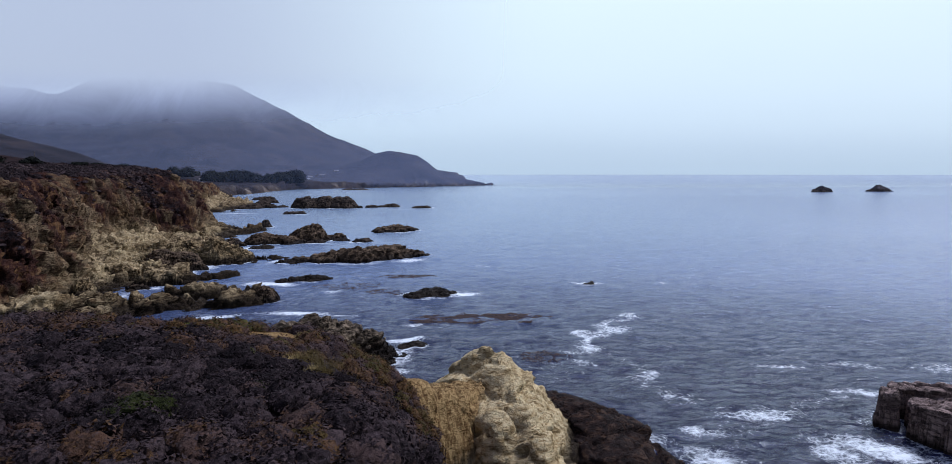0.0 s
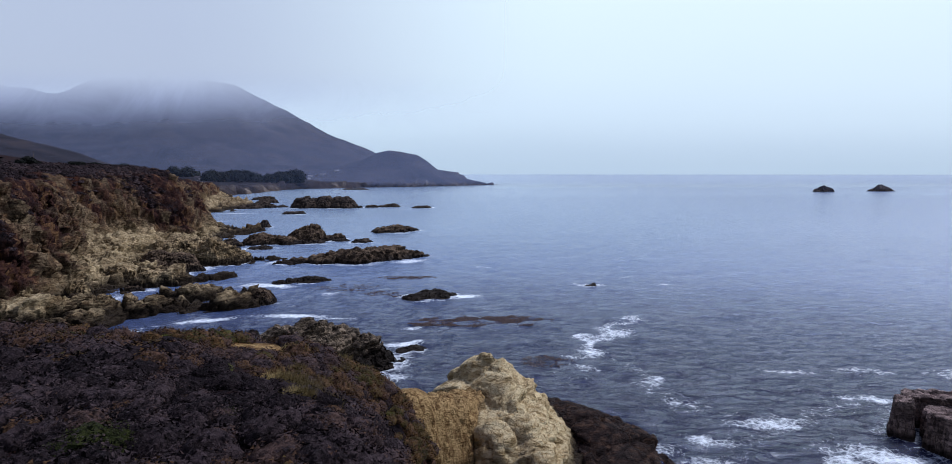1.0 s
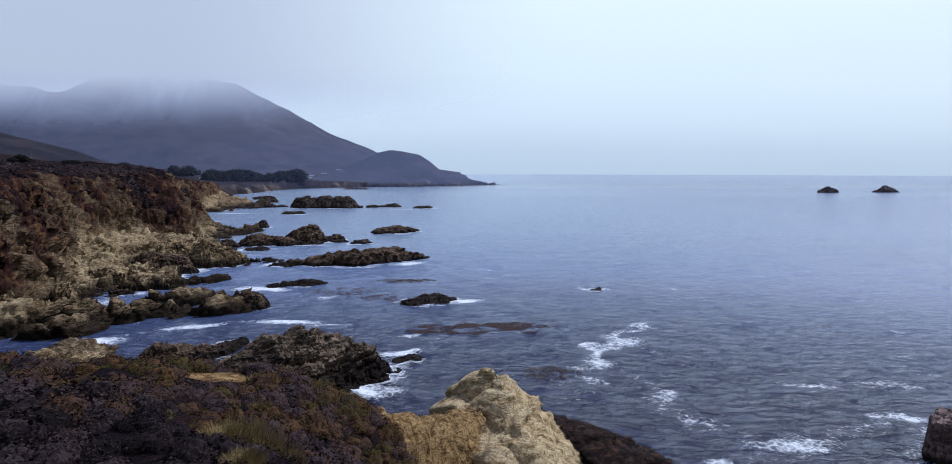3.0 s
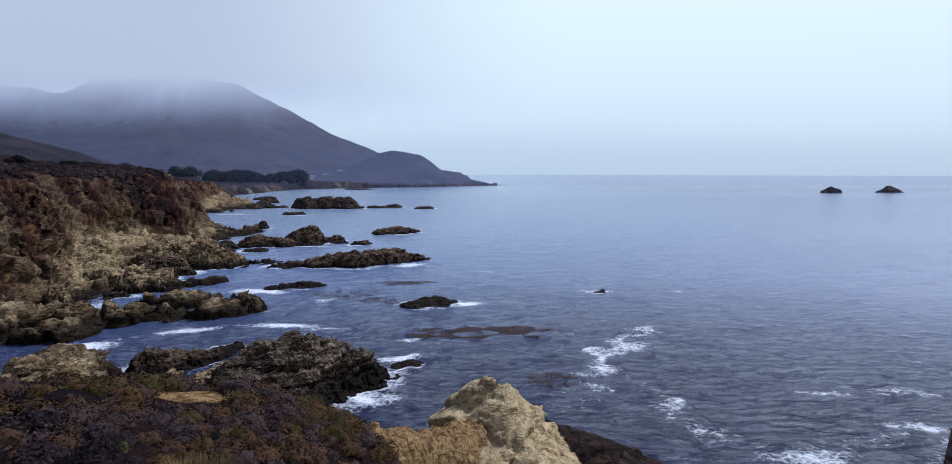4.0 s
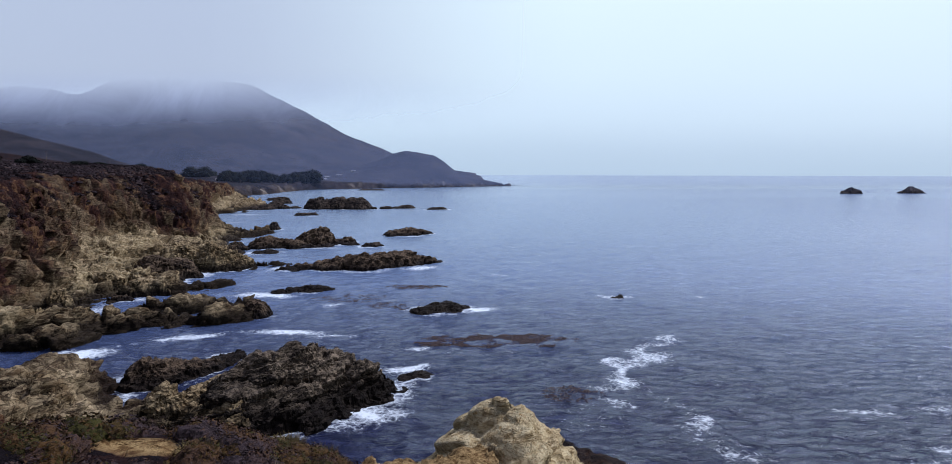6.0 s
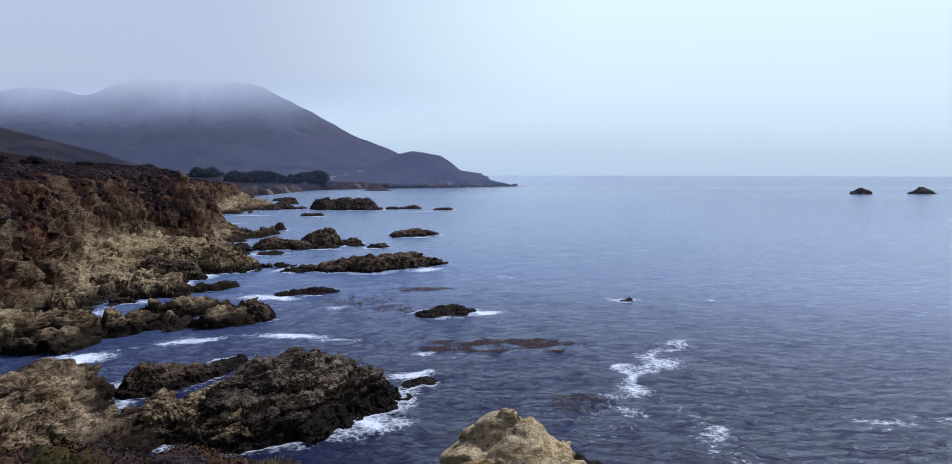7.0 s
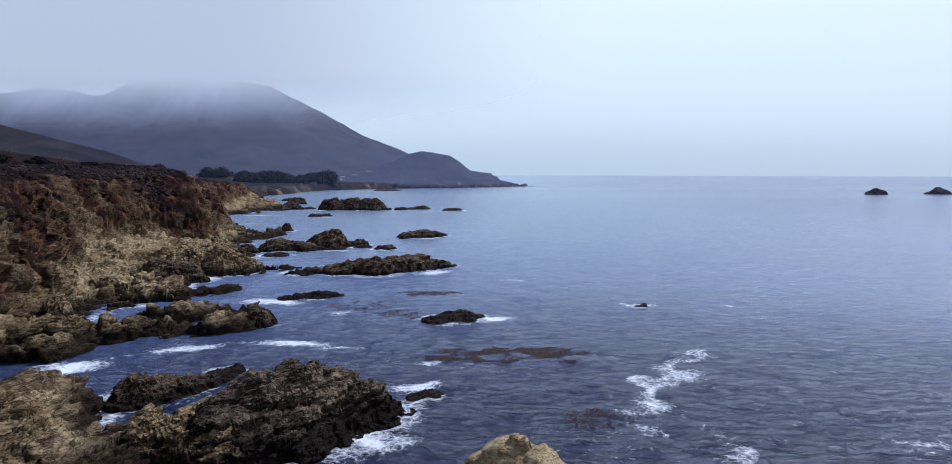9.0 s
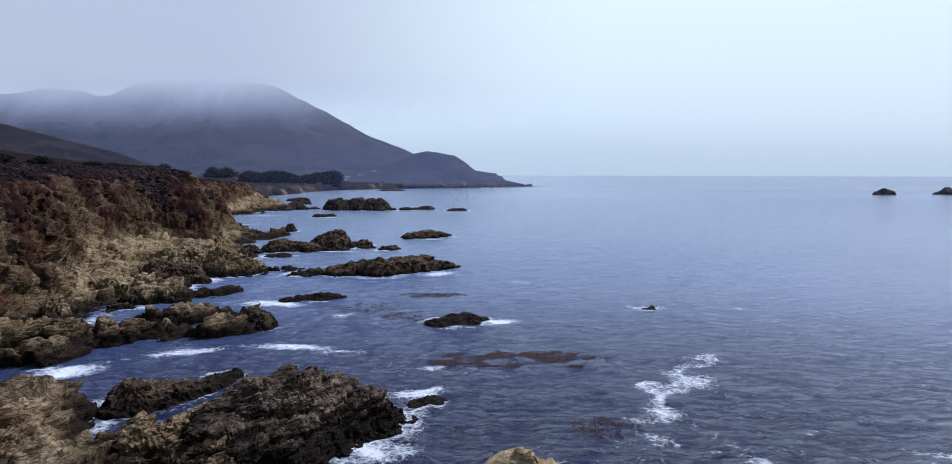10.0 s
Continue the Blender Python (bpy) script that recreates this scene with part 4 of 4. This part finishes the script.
# ---- scrub ----
def bush_template(seed, leaves, leaf, rows=4, around=9):
    """A low rounded bush of unit size: a lumpy core under many small leaf sprays."""
    rng = np.random.RandomState(seed)
    V, F = [(0, 0, 1.0)], []
    for r in range(1, rows + 1):
        for a in range(around):
            ph, th = 0.5 * math.pi * r / rows * 1.08, 2 * math.pi * (a + 0.5 * r) / around
            k = 1 + rng.uniform(-0.2, 0.14) + 0.16 * math.sin(3 * th + seed) * math.sin(4 * ph + 2 * seed)
            V.append((k * math.sin(ph) * math.cos(th), k * math.sin(ph) * math.sin(th), k * math.cos(ph)))
    for a in range(around):
        F.append((0, 1 + a, 1 + (a + 1) % around))
        for r in range(rows - 1):
            i, j = 1 + r * around + a, 1 + r * around + (a + 1) % around
            F += [(i, i + around, j), (j, i + around, j + around)]
    V = np.array(V) * 0.86
    th, cz = rng.uniform(0, 2 * math.pi, leaves), rng.uniform(0.02, 1, leaves)
    sr = np.sqrt(1 - cz ** 2)
    P = np.stack([sr * np.cos(th), sr * np.sin(th), cz], 1) * rng.uniform(0.8, 1.1, (leaves, 1))
    d1 = np.cross(P, rng.normal(0, 1, (leaves, 3))) + 0.35 * P
    d1 /= np.linalg.norm(d1, axis=1, keepdims=True)
    side = np.cross(d1, P + rng.normal(0, 0.3, (leaves, 3)))
    side /= np.linalg.norm(side, axis=1, keepdims=True)
    n = len(V)
    L = np.stack([P - side * leaf * 0.45, P + side * leaf * 0.45, P + d1 * leaf * rng.uniform(0.7, 1.5, (leaves, 1))], 1).reshape(-1, 3)
    LF = n + np.arange(leaves * 3).reshape(-1, 3)
    return np.concatenate([V, L]), np.concatenate([np.array(F), LF])


def scatter(name, spots, templates, material, label, category):
    """All the bushes of one slope as a single mass. spots: rows of x, y, z, radius, height, turn, hue."""
    VV, FF, HH, n = [], [], [], 0
    spots = np.asarray(spots)
    for k, (tv, tf) in enumerate(templates):
        S = spots[k::len(templates)]
        c, s = np.cos(S[:, 5])[:, None], np.sin(S[:, 5])[:, None]
        x, y = tv[None, :, 0] * S[:, 3:4], tv[None, :, 1] * S[:, 3:4]
        V = np.stack([x * c - y * s + S[:, 0:1], x * s + y * c + S[:, 1:2], tv[None, :, 2] * S[:, 4:5] + S[:, 2:3]], -1)
        VV.append(V.reshape(-1, 3))
        FF.append((tf[None] + (np.arange(len(S)) * len(tv))[:, None, None]).reshape(-1, 3) + n)
        HH.append(np.repeat(S[:, 6], len(tv)))
        n += V.shape[0] * V.shape[1]
    ob = part(name, np.concatenate(VV), np.concatenate(FF), material)
    attribute(ob, "hue", np.concatenate(HH))
    return tagged(ob, label, category, kind="stuff")


SCRUB = [bush_template(s, 190, 0.15, 5, 10) for s in range(5)]
SMALL_SCRUB = [bush_template(20 + s, 34, 0.42, 3, 7) for s in range(4)]


def head_ground(x, y):
    soil, stone = head_height(x, y)[:2]
    return np.maximum(soil, stone), soil - stone


def headland_scrub():
    rng = np.random.RandomState(7)
    x, y = rng.uniform(-75, 6, 26000), rng.uniform(4, 72, 26000)
    z, over = head_ground(x, y)
    zx, _ = head_ground(x + 0.5, y)
    zy, _ = head_ground(x, y + 0.5)
    steep = np.hypot(zx - z, zy - z) * 2
    sand = ((x + 13.4) / 2.5) ** 2 + ((y - 46.1) / 1.9) ** 2 < 1
    ok = (over > 0.3) & (z > 11) & (steep < 2.6) & ~sand & (x > -0.95 * y - 18)
    x, y, z = x[ok], y[ok], z[ok]
    x, y, z = x[:5200], y[:5200], z[:5200]
    m = len(x)
    r = rng.uniform(0.45, 1.2, m) * (1 + 0.4 * vnoise(x / 6, y / 6, 0, 71))
    hue = np.clip(0.3 + 0.55 * fbm(x / 9, y / 9, 0, 72, 3) + rng.normal(0, 0.2, m) + 0.3 * smooth(0.25, 0.6, vnoise(x / 5, y / 5, 0, 73)) + 0.3 * smooth(22, 16, z) + 0.4 * smooth(33, 44, y), 0, 0.97)
    S = np.stack([x, y, z - 0.1, r, r * rng.uniform(0.5, 0.95, m), rng.uniform(0, 6.28, m), hue], 1)
    scatter("scrub", S, SCRUB, m_scrub, "low purple-brown coastal scrub covering the headland", "scrub")


headland_scrub()


def bluff_scrub():
    rng = np.random.RandomState(8)
    x, y = rng.uniform(-300, -105, 40000), rng.uniform(135, 520, 40000)
    z, s1, s2 = main_height(x, y)
    patch = fbm(x / 17, y / 17, z / 14, 55, 4)
    ribs = fbm((y + 0.3 * x) / 26, x / 90, 0, 44, 3, True)
    veg = smooth(3, 10, s2) * 0.74 + smooth(16, 28, s2) * 0.5 + patch * 0.6 * smooth(45, 25, s2) - 0.75 * ribs * smooth(32, 18, s2)
    ok = (s2 > 2) & (s2 < 110) & (veg + rng.uniform(-0.2, 0.2, len(x)) > 0.5)
    x, y, z, s2 = x[ok][:9000], y[ok][:9000], z[ok][:9000], s2[ok][:9000]
    m = len(x)
    r = rng.uniform(0.7, 1.7, m)
    hue = np.clip(0.26 + 0.35 * fbm(x / 20, y / 20, 0, 74, 3) + rng.normal(0, 0.14, m), 0, 0.9)
    S = np.stack([x, y, z - 0.25, r, r * rng.uniform(0.5, 0.8, m), rng.uniform(0, 6.28, m), hue], 1)
    scatter("bluff_scrub", S, SMALL_SCRUB, m_scrub, "dark brown scrub clinging to the bluff face", "scrub")


bluff_scrub()


def single_bush(x, y, r, h, material, label, name="green_bush", category="bush"):
    V, F = bush_template(int(abs(x * 31 + y)), 900, 0.07, 8, 18)
    z = float(head_ground(np.array([x]), np.array([y]))[0][0])
    ob = part(name, V * (r, r, h), F, material, flat=True)
    attribute(ob, "hue", np.random.RandomState(3).uniform(0, 1, len(V)))
    ob.location = (x, y, z - 0.1)
    return tagged(ob, label, category, "bushes on the headland")


for x, y, r, h in ((-12.9, 24.6, 1.7, 1.1), (-9.3, 27.5, 0.8, 0.6), (-24, 42, 1.3, 0.7), (-29.5, 40, 1.0, 0.6), (-18.5, 27, 0.7, 0.5), (-10.5, 22.5, 0.6, 0.4)):
    single_bush(x, y, r, h, m_green, "low green bush among the brown scrub")
for x, y, r, h in ((-17.4, 44.4, 0.95, 0.6), (-16.0, 45.0, 0.6, 0.45), (-18.6, 43.6, 0.6, 0.4), (-12.5, 36.5, 0.5, 0.4), (-21.5, 39, 0.6, 0.4)):
    single_bush(x, y, r, h, m_lime, "small bright yellow-green bush on the scrub")


def grass_tuft(x, y, r, h, label):
    """Dry arching grass blades in one clump."""
    rng = np.random.RandomState(int(abs(x * 17 + y)))
    n = 1000
    a, q = rng.uniform(0, 6.28, n), np.sqrt(rng.uniform(0, 1, n)) * r
    base = np.stack([q * np.cos(a), q * np.sin(a), 0 * q], 1)
    lean = np.stack([np.cos(a) * q / r, np.sin(a) * q / r, 1.6 + 0 * q], 1) + rng.normal(0, 0.25, (n, 3))
    tip = base + lean / np.linalg.norm(lean, axis=1, keepdims=True) * h * rng.uniform(0.6, 1.2, (n, 1))
    side = np.stack([-np.sin(a), np.cos(a), 0 * a], 1) * 0.022
    V = np.stack([base - side, base + side, tip], 1).reshape(-1, 3)
    ob = part("dry_grass_tuft", V, np.arange(3 * n).reshape(-1, 3), m_straw, flat=True)
    attribute(ob, "hue", np.repeat(rng.uniform(0, 1, n), 3))
    ob.location = (x, y, float(head_ground(np.array([x]), np.array([y]))[0][0]) - 0.05)
    tagged(ob, label, "grass", "grass tufts on the headland")


for x, y, r, h in ((-8.2, 34.6, 1.2, 1.2), (-7.4, 35.8, 0.9, 1.0), (-9.3, 54.5, 0.9, 0.8), (-7.8, 56.5, 0.9, 0.8), (-11, 46.5, 0.7, 0.7), (-8.9, 34.2, 0.8, 0.9), (-6.8, 34.4, 0.8, 0.8), (-7.2, 30.8, 0.6, 0.6), (-8.2, 47.5, 0.8, 0.7), (-10.0, 42.0, 0.6, 0.5)):
    grass_tuft(x, y, r, h, "clump of tall dry golden grass on the headland")


# ---- trees, houses and poles ----
def tree(x, y, z, h, w, seed, label, name="cypress_tree", group="", leaves=46):
    """A wind-shaped tree: tapered trunk with limbs under a crown of leafy clumps."""
    rng = np.random.RandomState(seed)
    root = tagged(new(name), label, "tree", group)
    root.location = (x, y, z)
    V, F = [], []

    def limb(a, b, ra, rb):
        a, b = np.array(a, float), np.array(b, float)
        d = (b - a) / np.linalg.norm(b - a)
        u = np.cross(d, (0.3, 0.9, 0.1))
        u /= np.linalg.norm(u)
        v = np.cross(d, u)
        i = len(V)
        for c, r in ((a, ra), (b, rb)):
            for k in range(6):
                V.append(c + r * (math.cos(k * 1.0472) * u + math.sin(k * 1.0472) * v))
        for k in range(6):
            F.append((i + k, i + (k + 1) % 6, i + 6 + (k + 1) % 6, i + 6 + k))

    limb((0, 0, -0.5), (0.03 * h, 0, 0.5 * h), 0.05 * h, 0.03 * h)
    CV, CF, n = [], [], 0
    for k in range(9):
        a, q = rng.uniform(0, 6.28), rng.uniform(0.1, 0.42) * w
        tip = (q * math.cos(a), q * math.sin(a), h * rng.uniform(0.12, 0.62))
        limb((0.02 * h, 0, h * rng.uniform(0.1, 0.3)), tip, 0.022 * h, 0.008 * h)
        tv, tf = bush_template(seed * 13 + k, leaves, 0.3, 3, 7)
        s = rng.uniform(0.22, 0.32) * w
        CV.append(tv * (s, s, s * 1.0 * min(1.6, h / w * 1.4)) + np.array(tip) - (0, 0, 0.05 * h))
        CF.append(tf + n)
        n += len(tv)
    part("trunk", np.array(V), np.array(F), m_bark, root)
    crown = part("crown", np.concatenate(CV), np.concatenate(CF), m_tree, root, flat=True)
    attribute(crown, "hue", np.repeat(rng.uniform(0, 1, 9), [len(c) for c in CV]))
    return root


def on_main(x, y):
    return float(main_height(np.array([float(x)]), np.array([float(y)]))[0][0])


def on_far(x, y):
    return float(far_height(np.array([float(x)]), np.array([float(y)]))[0][0])


for i, (x, y, h, w) in enumerate(((-203, 325, 5.2, 11), (-221, 322, 5.5, 15), (-232, 330, 5.0, 12), (-190, 345, 2.6, 7), (-196, 372, 2.4, 8))):
    tree(x, y, on_main(x, y) - 0.3, h, w, 31 + i, "low wind-bent dark cypress on the bluff top", group="bluff-top trees", leaves=110)
rng = np.random.RandomState(5)
for i in range(48):
    q = i / 47
    x, y = -440 + 130 * q + rng.uniform(-12, 12), 1225 + 150 * q + rng.uniform(-30, 30)
    h = rng.uniform(15, 25) * (1 + 0.3 * (q > 0.8))
    tree(x, y, on_far(x, y) - 1, h, h * rng.uniform(0.9, 1.3), 61 + i, "dark rounded cypress in a distant grove", group="distant grove")
for i, (x, y, h) in enumerate(((-545, 1335, 22), (-528, 1340, 27), (-512, 1338, 24), (-600, 1240, 14), (-585, 1300, 13), (-470, 1300, 10))):
    tree(x, y, on_far(x, y) - 1, h, h * 1.7, 101 + i, "dark rounded tree standing apart on the coastal flat", group="distant trees")


def box(x, y, z):
    V = np.array([(a * x / 2, b * y / 2, c * z) for c in (0, 1) for a, b in ((-1, -1), (1, -1), (1, 1), (-1, 1))])
    return V, np.array([(3, 2, 1, 0), (4, 5, 6, 7), (0, 1, 5, 4), (1, 2, 6, 5), (2, 3, 7, 6), (3, 0, 4, 7)])


def house(x, y, w, d, h, turn):
    root = tagged(new("house"), "small pale house below the foggy mountain", "house", "distant houses")
    root.matrix_world = pose(x, y, on_far(x, y) - 0.3, 0, 0, turn)
    V, F = box(w, d, h)
    part("wall", V, F, m_wall, root, flat=True)
    o = 0.6
    R = np.array([(-w / 2 - o, -d / 2 - o, h), (w / 2 + o, -d / 2 - o, h), (w / 2 + o, d / 2 + o, h), (-w / 2 - o, d / 2 + o, h), (-w / 2 - o, 0, h + d * 0.3), (w / 2 + o, 0, h + d * 0.3)])
    R = np.concatenate([R, R - (0, 0, 0.25)])
    RF = [(0, 1, 5, 4), (2, 3, 4, 5), (7, 6, 10, 11), (9, 8, 11, 10), (1, 0, 6, 7), (3, 2, 8, 9), (0, 4, 10, 6), (4, 3, 9, 10), (2, 5, 11, 8), (5, 1, 7, 11)]
    part("roof", R, np.array(RF), m_roof, root, flat=True)
    for k in range(3):
        V, F = box(1.6, 0.16, 1.4)
        win = part("window", V, F, m_glass, root, flat=True)
        win.location = ((k - 1) * w * 0.3, -d / 2 - 0.02, 1.2)


for x, y, w, d, h, turn in ((-462, 1262, 12, 8, 3.2, 20), (-350, 1560, 13, 8, 3, 15), (-322, 1590, 12, 8, 3, 35), (-300, 1640, 14, 8, 3, 10), (-268, 1660, 12, 8, 3, 20), (-310, 1510, 9, 7, 3, 60)):
    house(x, y, w, d, h, turn)


def utility_pole(x, y):
    root = tagged(new("utility_pole"), "thin grey wooden utility pole on the hillside", "pole", "hillside poles")
    root.location = (x, y, on_main(x, y) - 0.4)
    V, F = box(0.4, 0.4, 9)
    V[4:, :2] *= 0.65
    part("post", V, F, m_bark, root, flat=True)
    V, F = box(2.4, 0.2, 0.2)
    part("crossarm", V, F, m_bark, root, flat=True).location = (0, 0, 8.2)


for x, y in ((-436, 632), (-388, 632), (-340, 652), (-390, 830), (-478, 640)):
    utility_pole(x, y)


# ---- kelp ----
def kelp(x, y, rx, ry, count, seed):
    """A floating raft of kelp: curled blades and stalks lying on the water."""
    rng = np.random.RandomState(seed)
    a, q = rng.uniform(0, 6.28, count), np.sqrt(rng.uniform(0, 1, count))
    px, py = q * rx * np.cos(a), q * ry * np.sin(a)
    px, py = px + 0.12 * rx * vnoise(px / 3, py / 2, 0, seed), py + 0.25 * ry * vnoise(px / 3, py / 2, 0, seed + 1)
    t = rng.normal(0.3, 0.7, count)
    L, W = rng.uniform(0.3, 1.0, count), rng.uniform(0.04, 0.1, count)
    dx, dy = np.cos(t), np.sin(t)
    lift = rng.uniform(0.03, 0.16, count)
    rows = []
    for k, (f, up, wd) in enumerate(((-0.5, 0.0, 0.5), (0.0, 1.0, 1.0), (0.5, 0.1, 0.4))):
        for side in (-1, 1):
            rows.append(np.stack([px + f * L * dx - side * wd * W * dy, py + f * L * dy + side * wd * W * dx, 0.06 + up * lift + 0.04 * side], 1))
    V = np.stack(rows, 1).reshape(-1, 3)
    i = np.arange(count)[:, None] * 6
    F = np.concatenate([i + np.array([[0, 1, 3, 2]]), i + np.array([[2, 3, 5, 4]])])
    ob = part("kelp_raft", V, F, m_kelp)
    ob.location = (x, y, 0)
    tagged(ob, "brown floating kelp raft on the water", "kelp", kind="stuff")


kelp(9, 150, 17, 5.6, 3600, 1)
kelp(19, 117, 5, 3.5, 170, 2)
kelp(10, 98, 5, 3, 150, 3)
kelp(-12, 214, 9, 3, 420, 4)
kelp(-16, 186, 7, 5, 200, 5)
kelp(-30, 196, 10, 6, 220, 7)
